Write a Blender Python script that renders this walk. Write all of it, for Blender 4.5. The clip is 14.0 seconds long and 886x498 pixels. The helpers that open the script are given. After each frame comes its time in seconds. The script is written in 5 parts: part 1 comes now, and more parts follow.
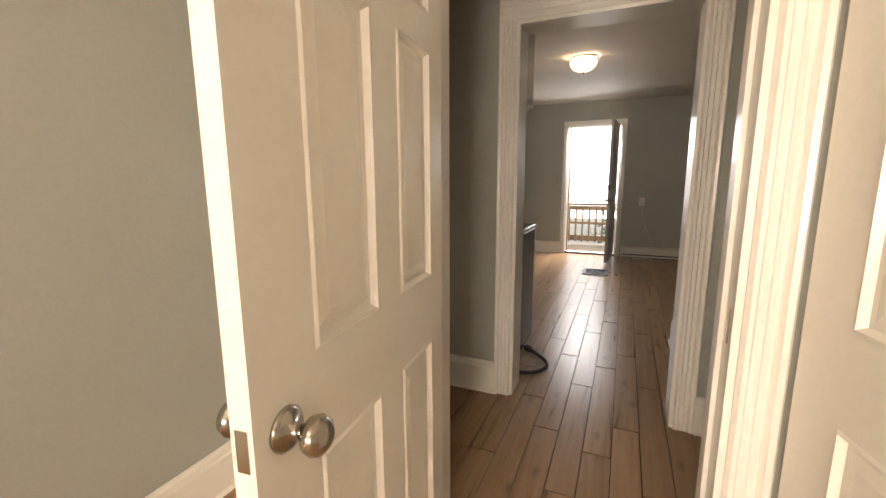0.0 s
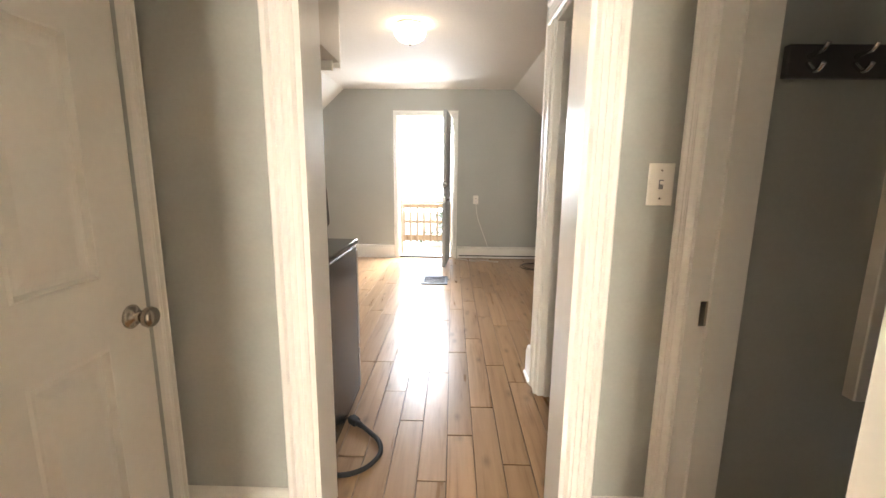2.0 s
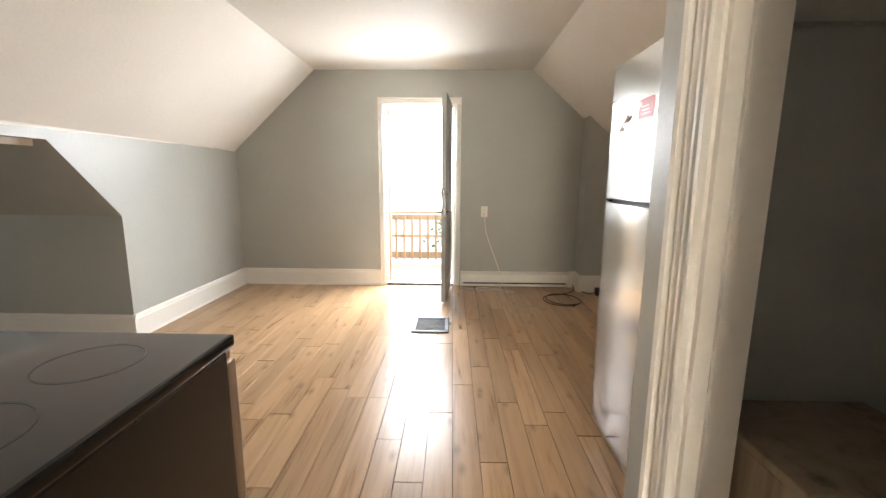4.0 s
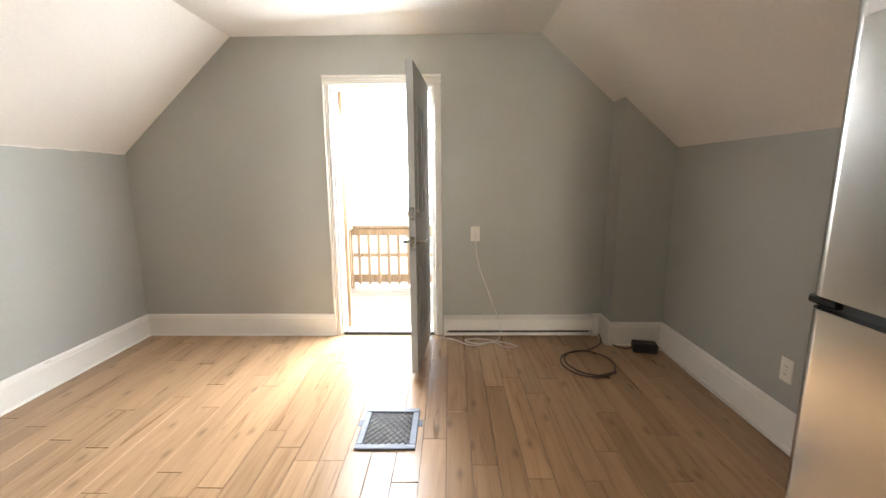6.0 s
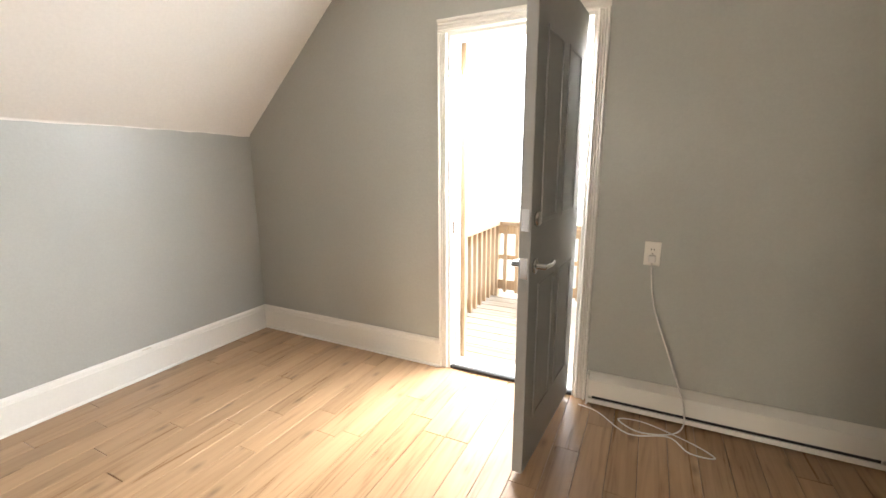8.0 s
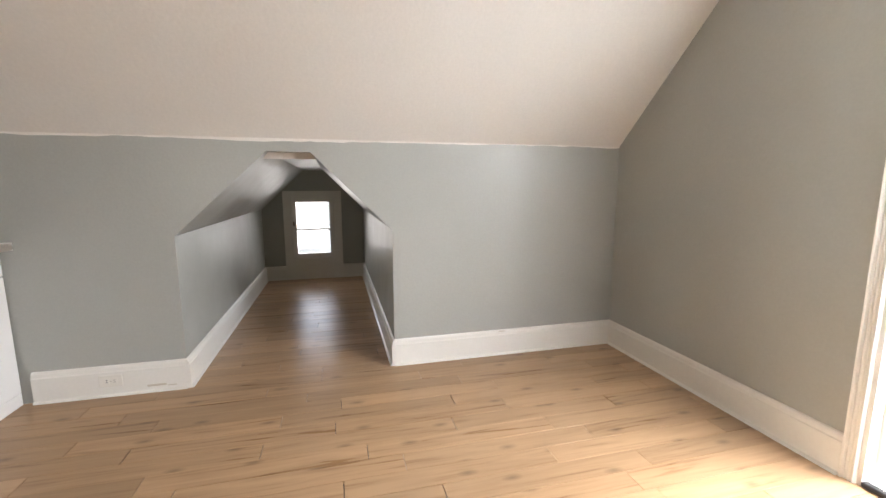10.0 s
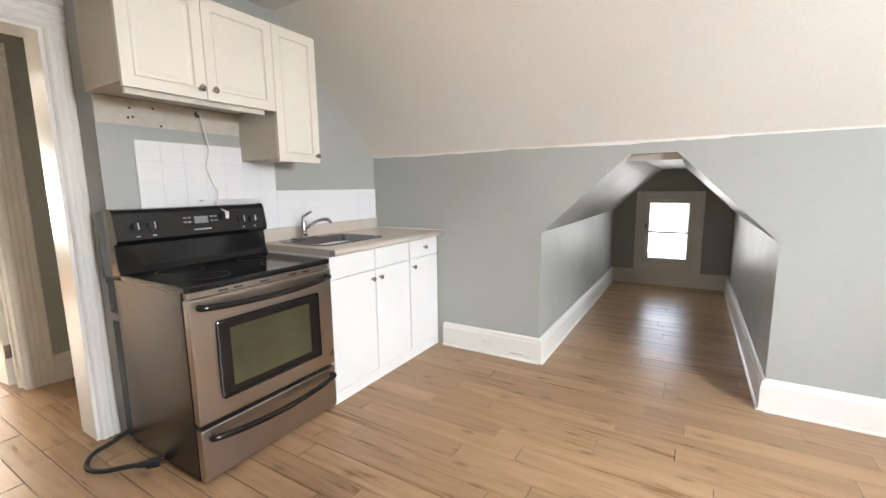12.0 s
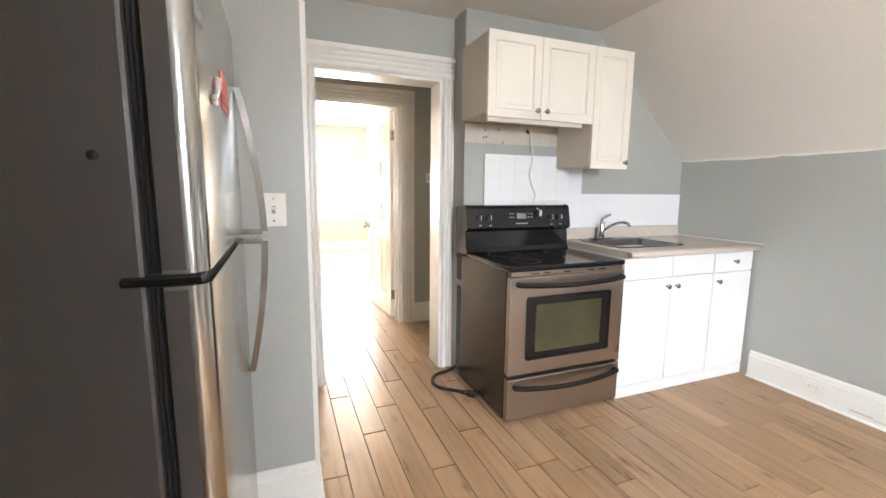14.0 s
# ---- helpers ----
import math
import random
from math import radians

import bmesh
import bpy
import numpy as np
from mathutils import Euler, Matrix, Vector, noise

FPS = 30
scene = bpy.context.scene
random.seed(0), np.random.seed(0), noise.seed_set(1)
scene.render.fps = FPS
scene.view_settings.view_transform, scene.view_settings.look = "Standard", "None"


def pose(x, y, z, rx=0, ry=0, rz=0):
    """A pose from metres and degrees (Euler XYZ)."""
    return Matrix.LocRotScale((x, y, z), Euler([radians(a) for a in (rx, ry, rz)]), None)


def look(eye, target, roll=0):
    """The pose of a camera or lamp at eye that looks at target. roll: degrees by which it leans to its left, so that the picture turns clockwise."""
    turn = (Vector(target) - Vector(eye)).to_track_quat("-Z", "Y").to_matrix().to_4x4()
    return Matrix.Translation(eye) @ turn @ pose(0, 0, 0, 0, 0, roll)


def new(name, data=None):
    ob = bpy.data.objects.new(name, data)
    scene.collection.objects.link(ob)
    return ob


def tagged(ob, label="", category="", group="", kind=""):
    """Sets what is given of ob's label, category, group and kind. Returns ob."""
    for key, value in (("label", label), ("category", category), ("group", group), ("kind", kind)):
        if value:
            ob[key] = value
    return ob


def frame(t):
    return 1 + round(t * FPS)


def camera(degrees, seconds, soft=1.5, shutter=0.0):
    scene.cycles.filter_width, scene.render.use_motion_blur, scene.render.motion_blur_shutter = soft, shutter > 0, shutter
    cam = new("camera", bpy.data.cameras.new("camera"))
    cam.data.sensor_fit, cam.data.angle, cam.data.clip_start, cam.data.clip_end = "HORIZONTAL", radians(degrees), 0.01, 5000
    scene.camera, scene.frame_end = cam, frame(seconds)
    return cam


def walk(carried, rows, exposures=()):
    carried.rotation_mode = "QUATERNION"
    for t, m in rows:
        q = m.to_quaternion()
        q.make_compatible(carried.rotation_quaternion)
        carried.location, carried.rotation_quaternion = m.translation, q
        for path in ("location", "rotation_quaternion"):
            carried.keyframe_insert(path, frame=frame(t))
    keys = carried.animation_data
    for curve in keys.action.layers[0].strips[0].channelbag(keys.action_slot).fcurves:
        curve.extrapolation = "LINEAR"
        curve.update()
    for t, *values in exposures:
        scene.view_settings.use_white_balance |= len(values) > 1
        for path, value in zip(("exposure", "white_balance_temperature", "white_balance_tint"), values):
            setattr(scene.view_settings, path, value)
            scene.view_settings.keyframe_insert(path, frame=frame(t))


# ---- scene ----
cam = camera(93.5, 14.0)
PATH = [
    (0, (1.047, 1.793, 1.199), (0.262, 3.602, 0.863), -0.3),
    (0.5, (1.041, 1.94, 1.193), (0.642, 3.865, 0.825), 0.1),
    (1, (0.975, 2.184, 1.199), (0.817, 4.14, 0.816), 0.1),
    (1.5, (0.959, 2.43, 1.181), (0.871, 4.392, 0.802), 0.3),
    (2, (0.952, 2.731, 1.205), (0.911, 4.698, 0.847), 0.6),
    (2.5, (0.932, 3.049, 1.197), (0.905, 5.02, 0.858), 0.7),
    (3, (0.924, 3.355, 1.191), (0.887, 5.326, 0.853), 0.8),
    (5.3, (1.03, 4.933, 1.253), (0.991, 6.906, 0.924), -0.5),
    (5.5, (1.065, 5.054, 1.268), (1.027, 7.023, 0.919), -0.6),
    (6, (1.083, 5.364, 1.299), (1.05, 7.333, 0.951), -0.4),
    (6.5, (1.143, 5.654, 1.263), (1.037, 7.618, 0.904), -0.2),
    (7, (1.239, 5.96, 1.3), (0.974, 7.906, 0.917), -0.3),
    (7.2, (1.246, 6.069, 1.285), (0.899, 8.0, 0.895), -0.3),
    (9.5, (1.248, 6.708, 1.242), (-0.546, 7.53, 0.915), 0.1),
    (10, (1.26, 6.628, 1.203), (-0.656, 7.119, 0.906), -0.1),
    (10.5, (1.275, 6.617, 1.192), (-0.702, 6.732, 0.913), -0.4),
    (11, (1.26, 6.594, 1.233), (-0.697, 6.321, 0.926), -0.8),
    (11.5, (1.29, 6.564, 1.237), (-0.572, 5.906, 0.923), -1.1),
    (12, (1.288, 6.587, 1.23), (-0.408, 5.567, 0.938), -0.8),
    (12.5, (1.299, 6.656, 1.232), (-0.129, 5.286, 0.945), -0.3),
    (13, (1.349, 6.674, 1.239), (0.223, 5.046, 0.953), 0.2),
    (13.5, (1.425, 6.677, 1.242), (0.556, 4.898, 0.96), 0.6),
    (14, (1.528, 6.723, 1.248), (0.808, 4.879, 0.964), 0.6),
]
EXPOSURES = [(0.0, 1.4, 7200, 16), (0.5, 1.5, 6900, 15), (1.0, 1.75, 6600, 14), (1.5, 2.5, 6500, 11), (2.0, 3.15, 6500, 11), (2.5, 3.3, 6700, 10), (3.0, 3.1, 6700, 10), (5.5, 3.05, 6500, 11), (7.0, 3.1, 6500, 11), (9.5, 2.6, 7100, 13), (10.0, 2.8, 6500, 13), (10.5, 3.1, 6200, 12), (11.0, 3.25, 6200, 11), (12.5, 3.25, 6200, 10), (13.5, 3.3, 6000, 10), (14.0, 3.4, 6100, 11)]
walk(cam, [(t, look(eye, target, roll)) for t, eye, target, roll in PATH], EXPOSURES)

# ---- world and light ----
world = bpy.data.worlds.new("overcast_sky")
scene.world = world
world.use_nodes = True
wn = world.node_tree
sky = wn.nodes.new("ShaderNodeTexSky")
sky.sky_type = 'NISHITA'
sky.sun_disc = False
sky.sun_elevation = radians(48)
sky.sun_rotation = radians(20)
sky.air_density, sky.dust_density, sky.ozone_density = 1.0, 2.0, 1.0
wn.links.new(sky.outputs[0], wn.nodes["Background"].inputs[0])
wn.nodes["Background"].inputs[1].default_value = 0.12

sun = new("sun", bpy.data.lights.new("sun", 'SUN'))
sun.data.energy, sun.data.angle, sun.data.color = 0.8, radians(20), (1.0, 0.96, 0.9)
sun.matrix_world = look((3, 14, 12), (0.5, 8.0, 0))


YF = 8.65                       # the gable wall's inner face


def area_lamp(name, eye, target, w, h, watts, color):
    lamp = new(name, bpy.data.lights.new(name, 'AREA'))
    lamp.data.shape, lamp.data.size, lamp.data.size_y = 'RECTANGLE', w, h
    lamp.data.energy, lamp.data.color = watts, color
    lamp.matrix_world = look(eye, target)
    return lamp


# daylight standing in the openings
area_lamp("sky_light_front_window_a", (0.30, -1.93, 1.15), (0.30, 3, 0.6), 0.95, 0.95, 32, (1.0, 0.92, 0.80))
area_lamp("sky_light_front_window_b", (1.55, -1.93, 1.15), (1.55, 3, 0.6), 0.95, 0.95, 32, (1.0, 0.92, 0.80))
area_lamp("sky_light_alcove_window", (-4.62, 6.31, 0.70), (0, 6.31, 0.3), 0.42, 0.66, 0.65, (1.0, 0.95, 0.9))
area_lamp("sky_light_balcony", (0.575, YF + 0.16, 1.70), (0.20, 6.55, -0.30), 0.70, 0.56, 11.5, (0.90, 0.95, 1.0))
# added unseen lamp beyond the railing, throwing extra daylight in through the door
area_lamp("fill_light_over_balcony", (2.3, 11.3, 2.0), (0.0, 7.6, 1.0), 2.2, 2.4, 25, (0.86, 0.93, 1.0))


def bulb(name, x, y, z, watts, color, r=0.06):
    lamp = new(name, bpy.data.lights.new(name, 'POINT'))
    lamp.data.energy, lamp.data.color, lamp.data.shadow_soft_size = watts, color, r
    lamp.location = (x, y, z)


bulb("bulb_kitchen", 0.61, 6.16, 2.235, 1.5, (1.0, 0.86, 0.70))
bulb("bulb_front_room", 0.62, 0.70, 2.10, 8, (1.0, 0.82, 0.60))


# ---- materials ----
def mat(name, color, rough=0.5, metal=0.0, grain=0.0, grain_scale=40.0, stain=0.0, stain_scale=1.6,
        bump=0.0, bump_scale=60.0, rough_var=0.0, coat=0.0):
    m = bpy.data.materials.new(name)
    m.use_nodes = True
    nt = m.node_tree
    b = nt.nodes["Principled BSDF"]
    b.inputs["Roughness"].default_value = rough
    b.inputs["Metallic"].default_value = metal
    b.inputs["Coat Weight"].default_value = coat
    tc = nt.nodes.new("ShaderNodeTexCoord")

    def noise_node(scale, detail=4.0):
        n = nt.nodes.new("ShaderNodeTexNoise")
        n.inputs["Scale"].default_value, n.inputs["Detail"].default_value = scale, detail
        nt.links.new(tc.outputs["Object"], n.inputs["Vector"])
        return n.outputs["Fac"]

    def remap(fac, lo, hi):
        r = nt.nodes.new("ShaderNodeMapRange")
        r.inputs["From Min"].default_value, r.inputs["From Max"].default_value = 0.25, 0.75
        r.inputs["To Min"].default_value, r.inputs["To Max"].default_value = lo, hi
        nt.links.new(fac, r.inputs["Value"])
        return r.outputs[0]

    value = None
    for amount, sc in ((grain, grain_scale), (stain, stain_scale)):
        if amount:
            v = remap(noise_node(sc), 1 - amount, 1 + amount)
            if value is None:
                value = v
            else:
                mm = nt.nodes.new("ShaderNodeMath")
                mm.operation = 'MULTIPLY'
                nt.links.new(value, mm.inputs[0]), nt.links.new(v, mm.inputs[1])
                value = mm.outputs[0]
    if value is not None:
        hsv = nt.nodes.new("ShaderNodeHueSaturation")
        hsv.inputs["Color"].default_value = (*color, 1)
        nt.links.new(value, hsv.inputs["Value"])
        nt.links.new(hsv.outputs[0], b.inputs["Base Color"])
    else:
        b.inputs["Base Color"].default_value = (*color, 1)
    if rough_var:
        nt.links.new(remap(noise_node(5.0), rough - rough_var, rough + rough_var), b.inputs["Roughness"])
    if bump:
        bn = nt.nodes.new("ShaderNodeBump")
        bn.inputs["Strength"].default_value, bn.inputs["Distance"].default_value = bump, 0.004
        nt.links.new(noise_node(bump_scale, 3.0), bn.inputs["Height"])
        nt.links.new(bn.outputs[0], b.inputs["Normal"])
    return m


def wood_mat(name, dark, light, rough, along=1, ring=9.0, knots=True, spread=0.16, coat=0.0):
    """Long grain along one axis of the board, tone varied from board to board."""
    m = bpy.data.materials.new(name)
    m.use_nodes = True
    nt = m.node_tree
    L = nt.links.new
    b = nt.nodes["Principled BSDF"]
    tc = nt.nodes.new("ShaderNodeTexCoord")
    info = nt.nodes.new("ShaderNodeObjectInfo")
    mp = nt.nodes.new("ShaderNodeMapping")
    sc = [ring, ring, ring]
    sc[along] = ring * 0.06
    mp.inputs["Scale"].default_value = sc
    shift = nt.nodes.new("ShaderNodeVectorMath")
    shift.operation = 'SCALE'
    shift.inputs[0].default_value = (37.0, 53.0, 11.0)
    L(info.outputs["Random"], shift.inputs["Scale"])
    add = nt.nodes.new("ShaderNodeVectorMath")
    L(tc.outputs["Object"], add.inputs[0]), L(shift.outputs[0], add.inputs[1])
    L(add.outputs[0], mp.inputs["Vector"])
    n1 = nt.nodes.new("ShaderNodeTexNoise")
    n1.inputs["Scale"].default_value, n1.inputs["Detail"].default_value, n1.inputs["Distortion"].default_value = 1.6, 6.0, 1.2
    L(mp.outputs[0], n1.inputs["Vector"])
    n2 = nt.nodes.new("ShaderNodeTexNoise")
    n2.inputs["Scale"].default_value, n2.inputs["Detail"].default_value = 7.0, 5.0
    L(mp.outputs[0], n2.inputs["Vector"])
    mixf = nt.nodes.new("ShaderNodeMath")
    mixf.operation = 'MULTIPLY_ADD'
    L(n2.outputs["Fac"], mixf.inputs[0])
    mixf.inputs[1].default_value = 0.35
    L(n1.outputs["Fac"], mixf.inputs[2])
    ramp = nt.nodes.new("ShaderNodeValToRGB")
    ramp.color_ramp.elements[0].position, ramp.color_ramp.elements[0].color = 0.46, (*dark, 1)
    ramp.color_ramp.elements[1].position, ramp.color_ramp.elements[1].color = 0.80, (*light, 1)
    mid = ramp.color_ramp.elements.new(0.60)
    mid.color = (*[d * 0.35 + l * 0.65 for d, l in zip(dark, light)], 1)
    L(mixf.outputs[0], ramp.inputs["Fac"])
    out = ramp.outputs[0]
    if knots:
        km = nt.nodes.new("ShaderNodeMapping")
        ks = [4.2, 4.2, 4.2]
        ks[along] = 1.9
        km.inputs["Scale"].default_value = ks
        L(add.outputs[0], km.inputs["Vector"])
        vo = nt.nodes.new("ShaderNodeTexVoronoi")
        vo.voronoi_dimensions = '2D'
        vo.inputs["Scale"].default_value = 1.0
        L(km.outputs[0], vo.inputs["Vector"])
        kr = nt.nodes.new("ShaderNodeMapRange")
        kr.inputs["From Min"].default_value, kr.inputs["From Max"].default_value = 0.012, 0.10
        kr.inputs["To Min"].default_value, kr.inputs["To Max"].default_value = 0.60, 1.0
        L(vo.outputs["Distance"], kr.inputs["Value"])
        mul = nt.nodes.new("ShaderNodeHueSaturation")
        L(out, mul.inputs["Color"]), L(kr.outputs[0], mul.inputs["Value"])
        out = mul.outputs[0]
    hv = nt.nodes.new("ShaderNodeHueSaturation")
    vr = nt.nodes.new("ShaderNodeMapRange")
    vr.inputs["To Min"].default_value, vr.inputs["To Max"].default_value = 1 - spread, 1 + spread
    L(info.outputs["Random"], vr.inputs["Value"]), L(vr.outputs[0], hv.inputs["Value"]), L(out, hv.inputs["Color"])
    L(hv.outputs[0], b.inputs["Base Color"])
    rr = nt.nodes.new("ShaderNodeMapRange")
    rr.inputs["To Min"].default_value, rr.inputs["To Max"].default_value = rough - 0.06, rough + 0.08
    L(n1.outputs["Fac"], rr.inputs["Value"]), L(rr.outputs[0], b.inputs["Roughness"])
    b.inputs["Coat Weight"].default_value = coat
    b.inputs["Specular IOR Level"].default_value = 0.27
    bn = nt.nodes.new("ShaderNodeBump")
    bn.inputs["Strength"].default_value, bn.inputs["Distance"].default_value = 0.10, 0.002
    L(n2.outputs["Fac"], bn.inputs["Height"]), L(bn.outputs[0], b.inputs["Normal"])
    return m


def emit_mat(name, color, strength):
    m = bpy.data.materials.new(name)
    m.use_nodes = True
    b = m.node_tree.nodes["Principled BSDF"]
    b.inputs["Base Color"].default_value = (0.8, 0.78, 0.72, 1)
    b.inputs["Emission Color"].default_value = (*color, 1)
    b.inputs["Emission Strength"].default_value = strength
    return m


def glass_mat(name, rough=0.0):
    m = bpy.data.materials.new(name)
    m.use_nodes = True
    b = m.node_tree.nodes["Principled BSDF"]
    b.inputs["Transmission Weight"].default_value = 1.0
    b.inputs["Roughness"].default_value = rough
    b.inputs["IOR"].default_value = 1.45
    return m


M_WALL = mat("grey_green_wall_paint", (0.395, 0.400, 0.368), 0.42, grain=0.03, grain_scale=90, stain=0.05, stain_scale=1.3, bump=0.18, bump_scale=55, rough_var=0.08)
M_CEIL = mat("cream_ceiling_paint", (0.77, 0.735, 0.68), 0.75, grain=0.03, grain_scale=70, stain=0.04, stain_scale=1.0, bump=0.25, bump_scale=45)
M_TRIM = mat("white_gloss_trim_paint", (0.78, 0.755, 0.70), 0.28, grain=0.02, grain_scale=60, stain=0.015, stain_scale=2.5)
M_DOOR = mat("white_door_paint", (0.79, 0.755, 0.69), 0.30, grain=0.02, grain_scale=50, stain=0.015, stain_scale=2.0)
M_FLOOR = wood_mat("oak_laminate", (0.262, 0.153, 0.078), (0.412, 0.265, 0.150), 0.29, along=1, ring=13.0, spread=0.13)
M_SUB = mat("dark_underfloor", (0.035, 0.025, 0.02), 0.9, grain=0.2, grain_scale=20)
# same wall paint, with the side room's shade mixed into the colour
M_WALL_SHADED = mat("shaded_wall_paint", (0.37, 0.37, 0.33), 0.5, grain=0.03, grain_scale=80, stain=0.07, stain_scale=1.5, bump=0.15)
M_GREYDOOR = mat("grey_steel_door_paint", (0.30, 0.31, 0.31), 0.38, grain=0.03, grain_scale=50, stain=0.06, stain_scale=2.0, bump=0.08)
M_STEEL = mat("brushed_stainless", (0.47, 0.46, 0.435), 0.20, 1.0, grain=0.04, grain_scale=120, stain=0.05, stain_scale=3.0, rough_var=0.03)
M_STOVESTEEL = mat("warm_stainless", (0.44, 0.385, 0.335), 0.33, 1.0, grain=0.04, grain_scale=120, stain=0.07, stain_scale=3.0, rough_var=0.06)
M_SIDE = mat("dark_grey_enamel", (0.085, 0.078, 0.072), 0.42, 0.25, grain=0.05, grain_scale=160, stain=0.05, bump=0.12, bump_scale=220)
M_STOVESIDE = mat("brown_black_enamel", (0.022, 0.018, 0.016), 0.27, 0.1, grain=0.06, grain_scale=90, stain=0.06, stain_scale=4)
M_BLACK = mat("gloss_black", (0.008, 0.008, 0.009), 0.10, grain=0.1, rough_var=0.04)
M_BLACKMATT = mat("matt_black_plastic", (0.015, 0.015, 0.016), 0.5, grain=0.1)
M_GALV = mat("dull_rear_steel", (0.045, 0.055, 0.05), 0.42, 0.5, grain=0.06, stain=0.15, stain_scale=6)
M_BURNER = mat("dark_burner_print", (0.03, 0.03, 0.032), 0.3, stain=0.1)
M_OVENGLASS = mat("smoked_oven_glass", (0.055, 0.052, 0.028), 0.12, grain=0.25, grain_scale=5, stain=0.2)
M_CHROME = mat("chrome", (0.72, 0.71, 0.69), 0.14, 1.0, stain=0.08, stain_scale=9)
M_NICKEL = mat("worn_nickel", (0.42, 0.38, 0.33), 0.22, 1.0, stain=0.12, stain_scale=12)
M_CAB = mat("white_cabinet_foil", (0.80, 0.79, 0.77), 0.36, grain=0.015, grain_scale=80, stain=0.03, stain_scale=3)
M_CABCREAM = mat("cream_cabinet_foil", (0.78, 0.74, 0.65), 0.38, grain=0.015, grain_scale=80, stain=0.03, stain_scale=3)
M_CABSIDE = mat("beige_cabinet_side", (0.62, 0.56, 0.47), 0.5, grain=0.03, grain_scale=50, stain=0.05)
M_COUNTER = mat("beige_speckled_laminate", (0.56, 0.49, 0.42), 0.32, grain=0.10, grain_scale=220, stain=0.05, stain_scale=4)
M_SINK = mat("steel_sink", (0.22, 0.22, 0.23), 0.24, 1.0, grain=0.04, grain_scale=150, stain=0.1, stain_scale=6)
M_TILE = mat("white_glazed_tile", (0.80, 0.80, 0.80), 0.16, stain=0.02, stain_scale=6)
M_GROUT = mat("pale_grout", (0.80, 0.80, 0.80), 0.4, grain=0.01)
M_BAREWALL = mat("bare_beige_plaster", (0.60, 0.54, 0.45), 0.7, grain=0.06, grain_scale=40, stain=0.10, stain_scale=6, bump=0.3, bump_scale=30)
M_PLATE = mat("ivory_switch_plastic", (0.78, 0.75, 0.68), 0.35, stain=0.02)
M_CORD = mat("white_cord", (0.72, 0.70, 0.66), 0.5, stain=0.05)
M_CABLE = mat("dark_brown_cable", (0.05, 0.03, 0.022), 0.5, stain=0.1)
M_RUBBER = mat("black_rubber", (0.012, 0.012, 0.012), 0.75, grain=0.1)
M_IRON = mat("blue_grey_painted_iron", (0.07, 0.08, 0.10), 0.5, 0.4, grain=0.12, grain_scale=40, stain=0.15, stain_scale=9, bump=0.2)
M_DUCT = mat("dusty_duct_metal", (0.16, 0.15, 0.14), 0.7, 0.3, grain=0.4, grain_scale=25, stain=0.3, stain_scale=8)
M_HEAT = mat("white_heater_enamel", (0.76, 0.74, 0.69), 0.35, stain=0.04, stain_scale=4)
M_DECK = wood_mat("weathered_decking", (0.17, 0.13, 0.085), (0.32, 0.26, 0.18), 0.7, along=0, ring=10.0, knots=True, spread=0.12)
M_RAIL = wood_mat("treated_pine", (0.28, 0.18, 0.10), (0.44, 0.31, 0.19), 0.6, along=2, ring=10.0, knots=False, spread=0.12)
M_BOXWOOD = wood_mat("raw_wood_crate", (0.20, 0.15, 0.10), (0.36, 0.29, 0.21), 0.7, along=2, ring=8.0, knots=True, spread=0.1)
M_LAMP = emit_mat("lit_frosted_glass", (1.0, 0.72, 0.42), 1.0)
M_GLASS = glass_mat("window_glass")
M_RED = mat("red_magnet_print", (0.55, 0.06, 0.05), 0.4, stain=0.05)
M_PINK = mat("pale_pink_ceramic", (0.66, 0.50, 0.46), 0.4, stain=0.15, stain_scale=40)
M_LABEL = mat("silver_badge", (0.6, 0.6, 0.6), 0.3, 0.6, stain=0.05)
M_BAR = mat("grey_print", (0.25, 0.25, 0.26), 0.5, stain=0.05)
M_BARW = mat("white_print", (0.75, 0.75, 0.75), 0.5, stain=0.02)
M_HOOKBOARD = mat("dark_brown_board", (0.055, 0.045, 0.04), 0.45, stain=0.15)
M_LEAF = mat("leaf_green", (0.10, 0.13, 0.04), 0.6, grain=0.3, grain_scale=3)
M_BARK = mat("bark", (0.10, 0.075, 0.055), 0.9, grain=0.3, grain_scale=8, bump=0.5)
M_GRASS = mat("ground_grass", (0.20, 0.20, 0.16), 0.9, grain=0.25, grain_scale=2, stain=0.2, stain_scale=0.2)
M_BRICK = mat("red_brick", (0.34, 0.17, 0.11), 0.85, grain=0.2, grain_scale=6, stain=0.1, bump=0.4)
M_ROOF = mat("grey_shingle", (0.16, 0.15, 0.15), 0.9, grain=0.25, grain_scale=8)


# ---- mesh helpers ----
def add_box(bm, x0, x1, y0, y1, z0, z1, bevel=0.0, seg=1):
    sub = bmesh.new()
    bmesh.ops.create_cube(sub, size=1.0)
    for v in sub.verts:
        v.co = Vector(((x0 + x1) / 2 + v.co.x * (x1 - x0), (y0 + y1) / 2 + v.co.y * (y1 - y0), (z0 + z1) / 2 + v.co.z * (z1 - z0)))
    if bevel:
        bmesh.ops.bevel(sub, geom=sub.edges[:], offset=bevel, segments=seg, affect='EDGES', profile=0.5)
    merge(bm, sub)
    return bm


def merge(bm, sub):
    tmp = bpy.data.meshes.new("tmp")
    sub.to_mesh(tmp)
    sub.free()
    bm.from_mesh(tmp)
    bpy.data.meshes.remove(tmp)


